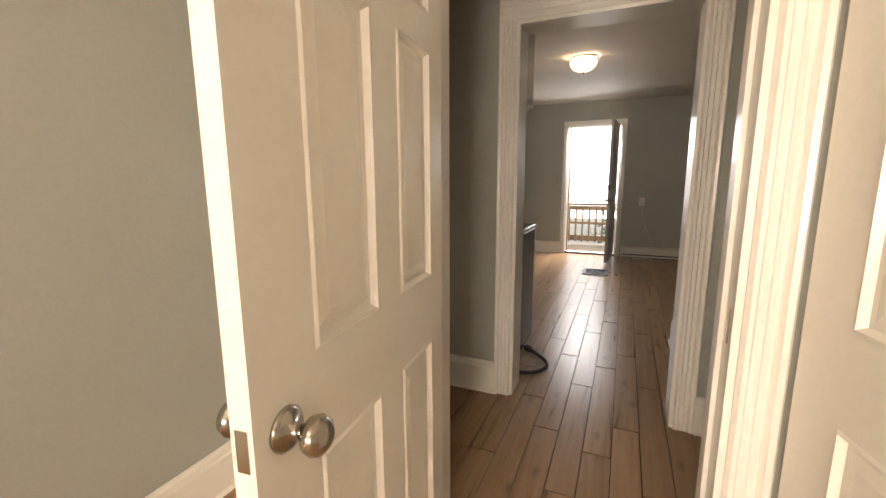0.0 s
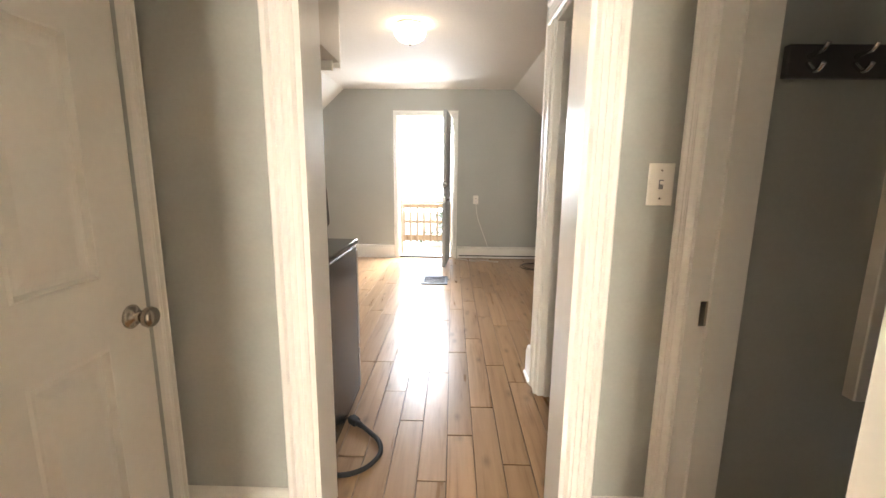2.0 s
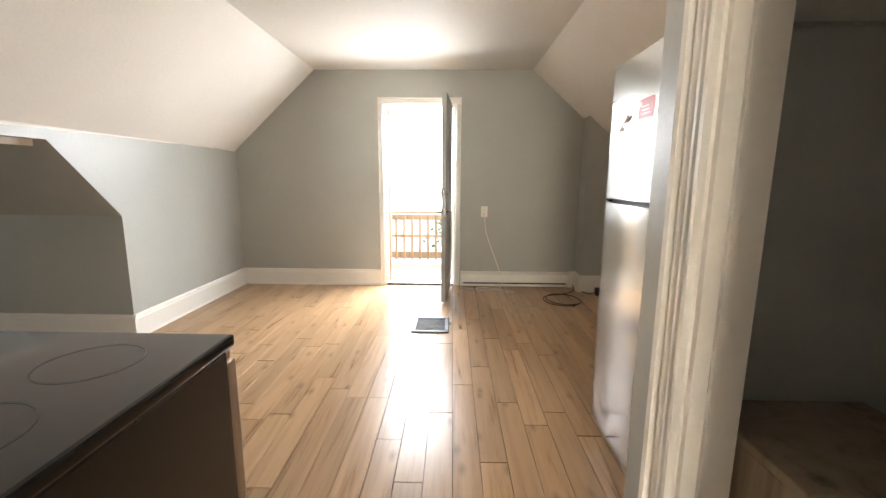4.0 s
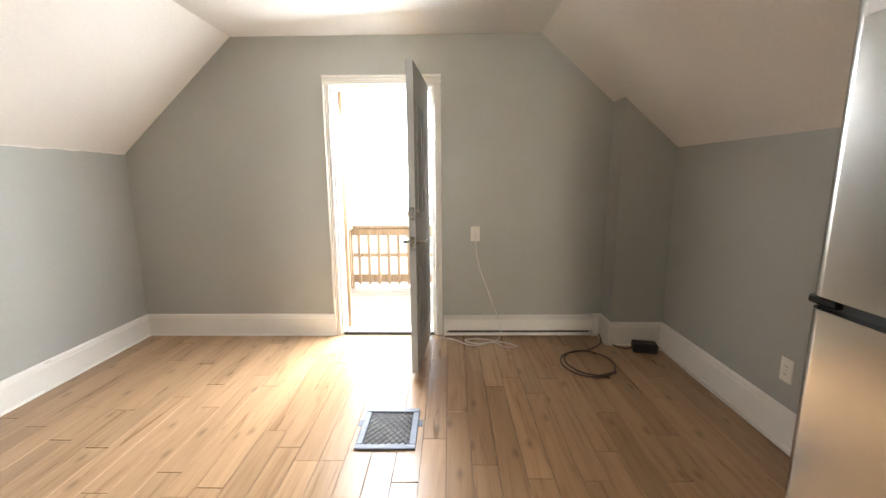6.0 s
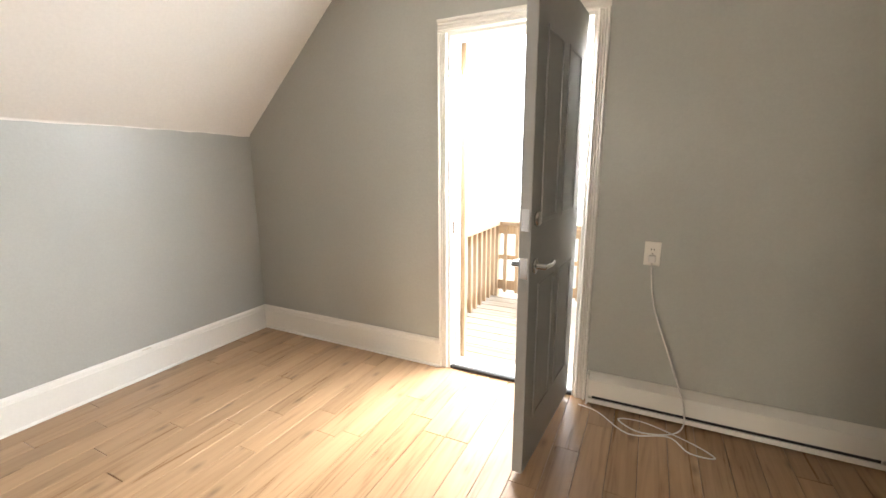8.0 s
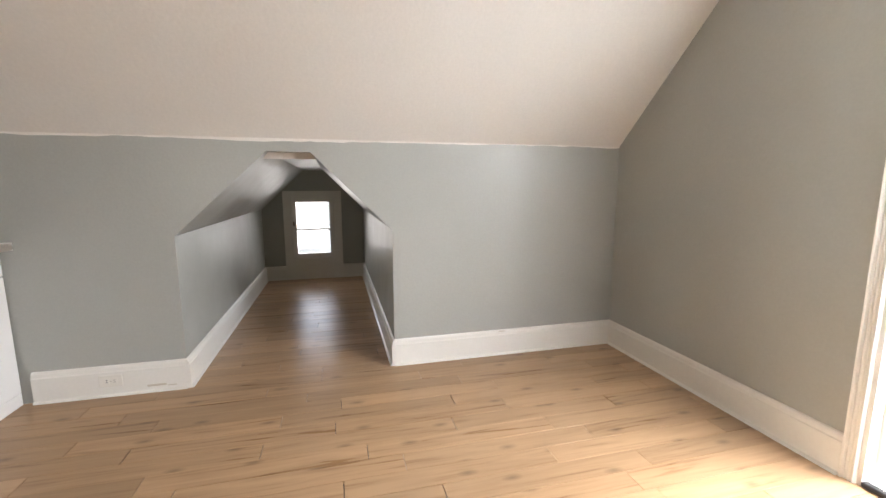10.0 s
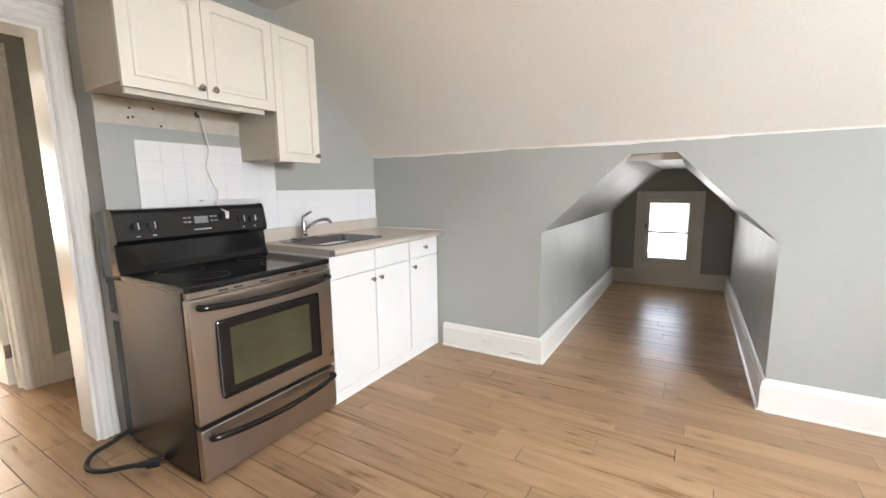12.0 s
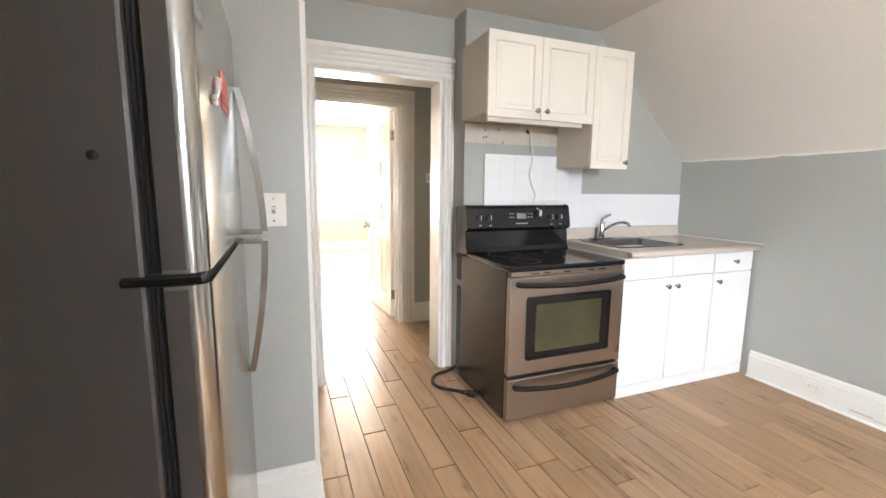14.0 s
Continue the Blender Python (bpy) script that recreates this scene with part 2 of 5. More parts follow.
def box(x0, x1, y0, y1, z0, z1, bevel=0.0, seg=1):
    return add_box(bmesh.new(), min(x0, x1), max(x0, x1), min(y0, y1), max(y0, y1), min(z0, z1), max(z0, z1), bevel, seg)


def add_prism(bm, poly, axis, a0, a1):
    """poly: points in the two other axes, in x, y, z order; extruded along axis from a0 to a1."""
    def put(p, a):
        c = list(p)
        c.insert("xyz".index(axis), a)
        return c
    lo = [bm.verts.new(put(p, a0)) for p in poly]
    hi = [bm.verts.new(put(p, a1)) for p in poly]
    n = len(poly)
    faces = [bm.faces.new(lo), bm.faces.new(hi[::-1])]
    for i in range(n):
        faces.append(bm.faces.new((lo[i], lo[(i + 1) % n], hi[(i + 1) % n], hi[i])))
    bmesh.ops.recalc_face_normals(bm, faces=faces)
    return bm


def prism(poly, axis, a0, a1):
    return add_prism(bmesh.new(), poly, axis, a0, a1)


def lathe(profile, seg=24):
    """profile: (radius, height) points, turned about z."""
    bm = bmesh.new()
    vs = [bm.verts.new((r, 0, h)) for r, h in profile]
    es = [bm.edges.new((a, b)) for a, b in zip(vs, vs[1:])]
    bmesh.ops.spin(bm, geom=vs + es, cent=(0, 0, 0), axis=(0, 0, 1), angle=2 * math.pi, steps=seg)
    bmesh.ops.remove_doubles(bm, verts=bm.verts, dist=1e-5)
    bmesh.ops.recalc_face_normals(bm, faces=bm.faces)
    for f in bm.faces:
        f.smooth = True
    return bm


def tube(points, r, seg=8, smooth=6):
    """A round tube along a smooth line through the points."""
    pts = [Vector(p) for p in points]
    line = []
    for i in range(len(pts) - 1):
        p0, p1, p2, p3 = pts[max(i - 1, 0)], pts[i], pts[i + 1], pts[min(i + 2, len(pts) - 1)]
        for k in range(smooth):
            t = k / smooth
            line.append(0.5 * ((2 * p1) + (p2 - p0) * t + (2 * p0 - 5 * p1 + 4 * p2 - p3) * t * t + (3 * p1 - p0 - 3 * p2 + p3) * t ** 3))
    line.append(pts[-1])
    bm = bmesh.new()
    rings = []
    for i, p in enumerate(line):
        d = (line[min(i + 1, len(line) - 1)] - line[max(i - 1, 0)]).normalized()
        side = d.orthogonal().normalized() if not rings else (prev - d * prev.dot(d)).normalized()
        prev = side
        up = d.cross(side)
        rings.append([bm.verts.new(p + r * (math.cos(a) * side + math.sin(a) * up)) for a in [2 * math.pi * k / seg for k in range(seg)]])
    for a, b in zip(rings, rings[1:]):
        for k in range(seg):
            bm.faces.new((a[k], a[(k + 1) % seg], b[(k + 1) % seg], b[k])).smooth = True
    bm.faces.new(rings[0][::-1]), bm.faces.new(rings[-1])
    return bm


def moved(bm, m):
    bm.transform(m)
    return bm


def joined(*bms):
    out = bms[0]
    for b in bms[1:]:
        merge(out, b)
    return out


def part(name, bm, material, parent=None, label=""):
    me = bpy.data.meshes.new(name)
    bm.to_mesh(me)
    bm.free()
    me.materials.append(material)
    ob = new(name, me)
    if parent is not None:
        ob.parent = parent
    if label:
        ob["label"] = label
    return ob


def structure(name, bm, material, label, category):
    return tagged(part(name, bm, material), label, category, kind="structure")


def thing(name, label, category, at=(0, 0, 0), rz=0.0, group="", kind=""):
    ob = new(name)
    ob.empty_display_size = 0.1
    ob.matrix_world = pose(*at, 0, 0, rz)
    return tagged(ob, label, category, group, kind)


# ---- plan ----
XL, XR = -1.44, 2.71            # knee walls of the kitchen
YN, YS = 4.10, 4.285  # door wall, stove wall
ZC, ZK = 2.32, 1.485            # ceiling and knee height
CL, CR = -0.54, 1.76            # ends of the flat ceiling
H0, H1 = 3.04, 3.93             # hall faces of its two walls
F0 = 2.86                       # front room face
HL, HR = 0.09, 1.60             # hall side walls
KD = (0.52, 1.325, 1.945)       # kitchen doorway: x0, x1, height
FD = (0.512, 1.30, 1.97)        # front room doorway
XD = (0.185, 0.965, 1.97)        # balcony doorway
AL, AR, AB = 5.72, 6.98, -4.42  # alcove side walls and back
CX, CY = 1.44, 5.13             # closet's corner
FY = -1.85                      # front room's window wall
FXL, FXR = -0.325, 3.2
W = 0.12


def roof_z(x):
    if x < CL:
        return ZC - (CL - x) * (ZC - ZK) / (CL - XL)
    if x > CR:
        return ZC - (x - CR) * (ZC - ZK) / (XR - CR)
    return ZC


# ---- walls ----
def gable_prism(bm, x0, x1, z0, y0, y1, over=0.03):
    xs = sorted({x0, x1, *[x for x in (CL, CR) if x0 < x < x1]})
    add_prism(bm, [(x0, z0), (x1, z0)] + [(x, roof_z(x) + over) for x in reversed(xs)], "y", y0, y1)


bm = bmesh.new()
gable_prism(bm, XL - W, XD[0], -0.2, YF, YF + 0.16)
gable_prism(bm, XD[0], XD[1], XD[2], YF, YF + 0.16)
gable_prism(bm, XD[1], XR + W, -0.2, YF, YF + 0.16)
structure("wall_north", bm, M_WALL, "grey-green painted gable wall around the balcony door", "wall")

bm = bmesh.new()
gable_prism(bm, XL - W, 0.44, 0.0, H1, YS)
structure("wall_stove", bm, M_WALL, "grey-green painted wall behind the stove and sink", "wall")
bm = bmesh.new()
add_box(bm, 0.44, KD[0], H1, YN, 0, ZC + 0.03)
add_box(bm, KD[0], KD[1], H1, YN, KD[2], ZC + 0.03)
add_box(bm, KD[1], HR + 0.14, H1, YN, 0, ZC + 0.03)
add_box(bm, HR + 0.14, XR + W, H1, YN, 0, ZC + 0.03)
structure("wall_south", bm, M_WALL, "grey-green painted wall with the doorway to the hall", "wall")

bm = bmesh.new()
top = ZK + 0.03
add_prism(bm, [(YS, 0), (AL, 0), (AL, top), (YS, top)], "x", XL - W, XL)
add_prism(bm, [(AR, 0), (YF, 0), (YF, top), (AR, top)], "x", XL - W, XL)
add_prism(bm, [(AL, 0.92), (6.24, 1.41), (6.24, top), (AL, top)], "x", XL - W, XL)
add_prism(bm, [(6.24, 1.41), (6.49, 1.41), (6.49, top), (6.24, top)], "x", XL - W, XL)
add_prism(bm, [(6.49, 1.41), (AR, 0.92), (AR, top), (6.49, top)], "x", XL - W, XL)
structure("wall_west", bm, M_WALL, "low grey-green knee wall with a dormer alcove cut in it", "wall")

structure("wall_east", box(XR, XR + W, YN, YF, 0, top), M_WALL, "low grey-green knee wall under the slope", "wall")

# alcove
bm = bmesh.new()
add_box(bm, AB, XL - W, AL - W, AL, 0, 0.92)
add_box(bm, AB, XL - W, AR, AR + W, 0, 0.92)
structure("wall_alcove", bm, M_WALL, "glossy grey-green side walls of the dormer alcove", "wall")
bm = bmesh.new()
add_prism(bm, [(AL - W, 0.92), (AL, 0.92), (6.24, 1.41), (6.49, 1.41), (AR, 0.92), (AR + W, 0.92), (6.54, 1.52), (6.19, 1.52)], "x", AB, XL - W)
structure("ceiling_alcove", bm, M_WALL, "grey-green painted sloping dormer ceiling", "ceiling")
WY0, WY1, WZ0, WZ1 = 6.075, 6.60, 0.28, 1.06
bm = bmesh.new()
add_box(bm, AB - 0.14, AB, AL - W, WY0, 0, 1.6)
add_box(bm, AB - 0.14, AB, WY1, AR + W, 0, 1.6)
add_box(bm, AB - 0.14, AB, WY0, WY1, 0, WZ0)
add_box(bm, AB - 0.14, AB, WY0, WY1, WZ1, 1.6)
structure("wall_alcove_end", bm, M_WALL, "grey-green end wall of the alcove around its window", "wall")

# closet beside the doorway
CD = (4.22, 4.88, 1.93)
bm = bmesh.new()
add_box(bm, CX, CX + 0.10, YN, CD[0], 0, ZC + 0.03)
add_box(bm, CX, CX + 0.10, CD[0], CD[1], CD[2], ZC + 0.03)
add_box(bm, CX, CX + 0.10, CD[1], CY, 0, ZC + 0.03)
add_box(bm, CX + 0.10, XR, CY - 0.10, CY, 0, ZC + 0.03)
structure("wall_closet", bm, M_WALL, "grey-green painted closet wall with an open doorway", "wall")

# hall
SD = (3.08, 3.85, 1.96)         # opening in the hall's side wall
bm = bmesh.new()
add_box(bm, HL - W, HL, H0, 3.08, 0, ZC)
add_box(bm, HL - W, HL, 3.08, 3.86, 1.96, ZC)
add_box(bm, HL - W, HL, 3.86, H1, 0, ZC)
structure("wall_hall_west", bm, M_WALL, "grey-green hall wall around a closed door", "wall")
bm = bmesh.new()
add_box(bm, HR, HR + 0.14, H0, SD[0], 0, ZC)
add_box(bm, HR, HR + 0.14, SD[0], SD[1], SD[2], ZC)
add_box(bm, HR, HR + 0.14, SD[1], H1, 0, ZC)
structure("wall_hall_east", bm, M_WALL, "grey-green hall wall with an open side doorway", "wall")
bm = bmesh.new()
add_box(bm, FXL, FD[0], F0, H0, 0, 2.45)
add_box(bm, FD[0], FD[1], F0, H0, FD[2], 2.45)
add_box(bm, FD[1], FXR, F0, H0, 0, 2.45)
structure("wall_front_room_north", bm, M_WALL, "grey-green painted wall with the first doorway", "wall")
structure("ceiling_hall", box(HL - W, XR + W, H0, H1, ZC, ZC + 0.1), M_CEIL, "cream hall ceiling", "ceiling")
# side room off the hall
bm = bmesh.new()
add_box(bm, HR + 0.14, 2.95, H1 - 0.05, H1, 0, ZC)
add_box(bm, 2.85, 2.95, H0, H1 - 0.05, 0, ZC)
structure("wall_side_room", bm, M_WALL_SHADED, "grey-green walls of the side room, coloured darker for its shade", "wall")

# front room
FW = ((-0.20, 0.80), (1.05, 2.05))
bm = bmesh.new()
edges = [FXL, FW[0][0], FW[0][1], FW[1][0], FW[1][1], FXR]
for a, b in ((0, 1), (2, 3), (4, 5)):
    add_box(bm, edges[a], edges[b], FY - 0.14, FY, 0, 2.45)
for a, b in FW:
    add_box(bm, a, b, FY - 0.14, FY, 0, 0.66)
    add_box(bm, a, b, FY - 0.14, FY, 1.64, 2.45)
structure("wall_front_room_south", bm, M_WALL, "grey-green front room wall with two windows", "wall")
structure("wall_front_room_west", box(FXL - W, FXL, FY, H0, 0, 2.45), M_WALL, "plain grey-green front room wall", "wall")
structure("wall_front_room_east", box(FXR, FXR + W, FY, H0, 0, 2.45), M_WALL, "plain grey-green front room wall", "wall")
structure("ceiling_front_room", box(FXL - W, FXR + W, FY - 0.14, H0, 2.45, 2.55), M_CEIL, "cream painted front room ceiling", "ceiling")

# kitchen ceiling with its two slopes
bm = bmesh.new()
T = 0.10
for poly in ([(XL - W, roof_z(XL - W)), (CL, ZC), (CL, ZC + T), (XL - W, roof_z(XL - W) + T)],
             [(CL, ZC), (CR, ZC), (CR, ZC + T), (CL, ZC + T)],
             [(CR, ZC), (XR + W, roof_z(XR + W)), (XR + W, roof_z(XR + W) + T), (CR, ZC + T)]):
    add_prism(bm, poly, "y", H1, YF + 0.16)
structure("ceiling_kitchen", bm, M_CEIL, "cream attic ceiling sloping down on both sides", "ceiling")

# chimney breast in the corner
bm = bmesh.new()
add_prism(bm, [(2.315, 0), (XR, 0), (XR, ZK + 0.02), (2.315, roof_z(2.315) + 0.02)], "y", 8.44, YF)
structure("wall_chimney_breast", bm, M_WALL, "grey-green boxed-in corner under the slope", "wall")


# ---- trim ----
def base_profile(h=0.18, d=0.022):
    return [(0, 0), (d, 0), (d, h - 0.035), (d - 0.004, h - 0.03), (d - 0.006, h - 0.012), (d - 0.012, h - 0.004), (0.003, h), (0, h)]


def baseboard(x0, y0, x1, y1, nx, ny, name="baseboard", h=0.18):
    """A moulded skirting from one point to another, standing out along the normal."""
    bm = bmesh.new()
    a, b = [], []
    for d, z in base_profile(h):
        a.append(bm.verts.new((x0 + nx * d, y0 + ny * d, z)))
        b.append(bm.verts.new((x1 + nx * d, y1 + ny * d, z)))
    n = len(a)
    bm.faces.new(a), bm.faces.new(b[::-1])
    for i in range(n):
        bm.faces.new((a[i], a[(i + 1) % n], b[(i + 1) % n], b[i]))
    bmesh.ops.recalc_face_normals(bm, faces=bm.faces)
    ob = structure(name, bm, M_TRIM, "white painted wooden skirting board", "baseboard")
    # quarter-round shoe along the floor
    d = Vector((x1 - x0, y1 - y0, 0))
    bm = bmesh.new()
    q = [(0.022, 0.0), (0.034, 0.0), (0.032, 0.008), (0.022, 0.014)]
    a = [bm.verts.new((x0 + nx * u, y0 + ny * u, z)) for u, z in q]
    b = [bm.verts.new((x1 + nx * u, y1 + ny * u, z)) for u, z in q]
    bm.faces.new(a), bm.faces.new(b[::-1])
    for i in range(4):
        bm.faces.new((a[i], a[(i + 1) % 4], b[(i + 1) % 4], b[i]))
    bmesh.ops.recalc_face_normals(bm, faces=bm.faces)
    part("shoe_moulding", bm, M_TRIM, ob)
    return ob


for seg in ((XL, 4.95, XL, AL, 1, 0), (XL, AR, XL, YF, 1, 0), (XL, YF, XD[0] - 0.056, YF, 0, -1),
            (2.245, YF, 2.315, YF, 0, -1), (2.315, 8.44, XR, 8.44, 0, -1), (2.315, YF, 2.315, 8.418, -1, 0),
            (XR, 8.44, XR, CY, -1, 0), (XR, CY, CX, CY, 0, 1), (CX, CY + 0.022, CX, 5.0, -1, 0),
            (AB, AL, XL + 0.022, AL, 0, 1), (AB, AR, XL + 0.022, AR, 0, -1), (AB, AL, AB, AR, 1, 0),
            (HL, H1, 0.45, H1, 0, -1), (1.41, H1, HR, H1, 0, -1), (HL, H0, 0.40, H0, 0, 1), (FXL, F0, 0.40, F0, 0, -1),
            (FXL, FY, FXR, FY, 0, 1), (FXL, FY, FXL, F0, 1, 0), (FXR, FY, FXR, F0, -1, 0), (2.85, H1 - 0.05, HR + 0.14, H1 - 0.05, 0, -1)):
    baseboard(*seg)

FLUTE = [(0.0, 0.012), (0.012, 0.022), (0.026, 0.022), (0.034, 0.014), (0.046, 0.019), (0.056, 0.019), (0.064, 0.013), (0.076, 0.019), (0.086, 0.019), (0.094, 0.014), (0.104, 0.026), (0.122, 0.028), (0.130, 0.022)]


def casing_leg(p, u, n, width, z0, z1):
    """A fluted upright: p its inner foot, u outwards along the wall, n out of the wall."""
    bm = bmesh.new()
    prof = [(0.0, 0.0)] + [(s * width / 0.13, d) for s, d in FLUTE] + [(width, 0.0)]
    lo = [bm.verts.new((p[0] + u[0] * s + n[0] * d, p[1] + u[1] * s + n[1] * d, z0)) for s, d in prof]
    hi = [bm.verts.new((v.co.x, v.co.y, z1)) for v in lo]
    k = len(lo)
    bm.faces.new(lo), bm.faces.new(hi[::-1])
    for i in range(k):
        bm.faces.new((lo[i], lo[(i + 1) % k], hi[(i + 1) % k], hi[i]))
    bmesh.ops.recalc_face_normals(bm, faces=bm.faces)
    return bm


def casing_head(p0, p1, n, z, height):
    """A moulded head lying across both legs."""
    bm = bmesh.new()
    prof = [(0.0, 0.0)] + [(s * height / 0.13, d + 0.001) for s, d in FLUTE] + [(height, 0.0)]
    a = [bm.verts.new((p0[0] + n[0] * d, p0[1] + n[1] * d, z + s)) for s, d in prof]
    b = [bm.verts.new((p1[0] + n[0] * d, p1[1] + n[1] * d, z + s)) for s, d in prof]
    k = len(a)
    bm.faces.new(a), bm.faces.new(b[::-1])
    for i in range(k):
        bm.faces.new((a[i], a[(i + 1) % k], b[(i + 1) % k], b[i]))
    bmesh.ops.recalc_face_normals(bm, faces=bm.faces)
    return bm


def door_trim(name, a, b, n, z1, width, label, left=True, right=True, head=None):
    """Casing round an opening whose feet are a and b, on the wall face with normal n."""
    a, b = Vector((*a, 0)), Vector((*b, 0))
    u = (b - a).normalized()
    holder = thing(name, label, "door trim", kind="structure")
    if left:
        part("casing", casing_leg(a, -u, n, width, 0, z1), M_TRIM, holder)
    if right:
        part("casing", casing_leg(b, u, n, width, 0, z1), M_TRIM, holder)
    pa, pb = a - u * (width if left else 0), b + u * (width if right else 0)
    part("head_casing", casing_head(pa, pb, n, z1, head or width), M_TRIM, holder)
    return holder


def jamb(name, x0, x1, y0, y1, z1, axis, holder, stops=True):
    """Lining boards inside an opening through a wall."""
    t = 0.016
    if axis == "y":
        part("jamb", box(x0, x0 + t, y0 - 0.004, y1 + 0.004, 0, z1), M_TRIM, holder)
        part("jamb", box(x1 - t, x1, y0 - 0.004, y1 + 0.004, 0, z1), M_TRIM, holder)
        part("head_jamb", box(x0 + t, x1 - t, y0 - 0.004, y1 + 0.004, z1 - t, z1), M_TRIM, holder)
        ym = (y0 + y1) / 2
        for xa in (x0 + t, x1 - t - 0.011) if stops else ():
            part("door_stop", box(xa, xa + 0.011, ym - 0.02, ym + 0.02, 0, z1 - t), M_TRIM, holder)
    else:
        part("jamb", box(x0 - 0.004, x1 + 0.004, y0, y0 + t, 0, z1), M_TRIM, holder)
        part("jamb", box(x0 - 0.004, x1 + 0.004, y1 - t, y1, 0, z1), M_TRIM, holder)
        part("head_jamb", box(x0 - 0.004, x1 + 0.004, y0 + t, y1 - t, z1 - t, z1), M_TRIM, holder)
        xm = (x0 + x1) / 2
        part("door_stop", box(xm - 0.02, xm + 0.02, y1 - t - 0.011, y1 - t, 0, z1 - t), M_TRIM, holder)


N, S, E_, W_ = Vector((0, 1, 0)), Vector((0, -1, 0)), Vector((1, 0, 0)), Vector((-1, 0, 0))
h = door_trim("door_1", (KD[0], YN), (KD[1], YN), N, KD[2], 0.112, "white fluted casing of the kitchen doorway", head=0.135)
jamb("j", KD[0], KD[1], H1, YN, KD[2], "y", h, stops=False)
door_trim("trim", (KD[0], H1), (KD[1], H1), S, KD[2], 0.085, "white fluted casing on the hall side of the kitchen doorway", head=0.13)
h = door_trim("door_2", (FD[0], H0), (FD[1], H0), N, FD[2], 0.13, "white fluted casing of the front room doorway")
jamb("j", FD[0], FD[1], F0, H0, FD[2], "y", h)
part("strike_plate", box(FD[1] - 0.0175, FD[1] - 0.016, 2.885, 2.915, 0.82, 0.90), M_NICKEL, h, "worn steel strike plate")
door_trim("trim", (FD[0], F0), (FD[1], F0), S, FD[2], 0.088, "white fluted casing on the front room side")
h = door_trim("door_3", (CX, CD[0]), (CX, CD[1]), W_, CD[2], 0.12, "white fluted casing of the open closet", left=False)
jamb("j", CX, CX + 0.10, CD[0], CD[1], CD[2], "x", h)
part("strike_plate", box(CX + 0.03, CX + 0.06, CD[1] - 0.0178, CD[1] - 0.016, 0.76, 0.83), M_NICKEL, h, "small steel strike plate")
h = door_trim("door_4", (HR, SD[0]), (HR, SD[1]), W_, SD[2], 0.06, "cream fluted casing of the side doorway in the hall", left=False)
jamb("j", HR, HR + 0.14, SD[0], SD[1], SD[2], "x", h)
part("strike_plate", box(HR + 0.03, HR + 0.06, SD[1] - 0.0178, SD[1] - 0.016, 0.80, 0.87), M_NICKEL, h, "small steel strike plate")
h = door_trim("door_5", (HL, 3.08), (HL, 3.86), E_, 1.96, 0.035, "thin white casing of the closed hall door")
h = door_trim("door_6", (XD[0], YF), (XD[1], YF), S, XD[2], 0.055, "white casing of the balcony door", head=0.07)
jamb("j", XD[0], XD[1], YF, YF + 0.16, XD[2], "y", h)
part("outer_trim", box(XD[0] + 0.016, XD[0] + 0.045, YF + 0.150, YF + 0.185, 0.0, XD[2] - 0.016, 0.003), M_RAIL, h, "brown wooden outer door trim")
part("threshold", box(XD[0] + 0.016, XD[1] - 0.016, YF - 0.012, YF + 0.022, 0.0, 0.022, 0.005), M_BLACKMATT, h, "black rubber threshold strip")
part("outer_sill", box(XD[0] + 0.016, XD[1] - 0.016, YF + 0.022, YF + 0.20, -0.03, 0.012, 0.004), M_HEAT, h, "pale aluminium door sill")
part("strike_plate", box(XD[0] + 0.016, XD[0] + 0.0178, YF + 0.02, YF + 0.05, 0.86, 0.93), M_NICKEL, h, "steel strike plate")
part("strike_plate", box(XD[0] + 0.016, XD[0] + 0.0178, YF + 0.02, YF + 0.05, 1.02, 1.08), M_NICKEL, h, "steel strike plate")


# ---- doors ----
def panel_face(bm, rects, w, hgt, y, out, depth=0.010, band=0.028):
    """One moulded face of a door: flat stiles and rails, with sunk and raised panels. out: +1 or -1 along y."""
    xs = sorted({0.0, w, *[r[0] for r in rects], *[r[1] for r in rects]})
    zs = sorted({0.0, hgt, *[r[2] for r in rects], *[r[3] for r in rects]})
    grid = {}

    def v(x, z, d=0.0):
        k = (round(x, 5), round(z, 5), round(d, 5))
        if k not in grid:
            grid[k] = bm.verts.new((x, y - out * d, z))
        return grid[k]
    for x0, x1 in zip(xs, xs[1:]):
        for z0, z1 in zip(zs, zs[1:]):
            cx, cz = (x0 + x1) / 2, (z0 + z1) / 2
            if any(r[0] < cx < r[1] and r[2] < cz < r[3] for r in rects):
                continue
            bm.faces.new((v(x0, z0), v(x1, z0), v(x1, z1), v(x0, z1)))
    for x0, x1, z0, z1 in rects:
        steps = [(0.0, 0.0), (band * 0.22, -0.004), (band * 0.5, depth), (band * 0.9, depth), (band * 1.7, depth * 0.35)]
        rings = [[v(x0 + s, z0 + s, d), v(x1 - s, z0 + s, d), v(x1 - s, z1 - s, d), v(x0 + s, z1 - s, d)] for s, d in steps]
        for a, b in zip(rings, rings[1:]):
            for i in range(4):
                bm.faces.new((a[i], a[(i + 1) % 4], b[(i + 1) % 4], b[i]))
        bm.faces.new(rings[-1])


def six_panels(w, hgt, mirrored=False):
    k = w / 0.735
    rows = ((0.20, 0.745), (0.925, 1.495), (1.58, hgt - 0.10))
    return [(a * k, b * k, z0, z1) for z0, z1 in rows for a, b in (((0.135, 0.34), (0.45, 0.64)) if mirrored else ((0.095, 0.285), (0.395, 0.60)))]


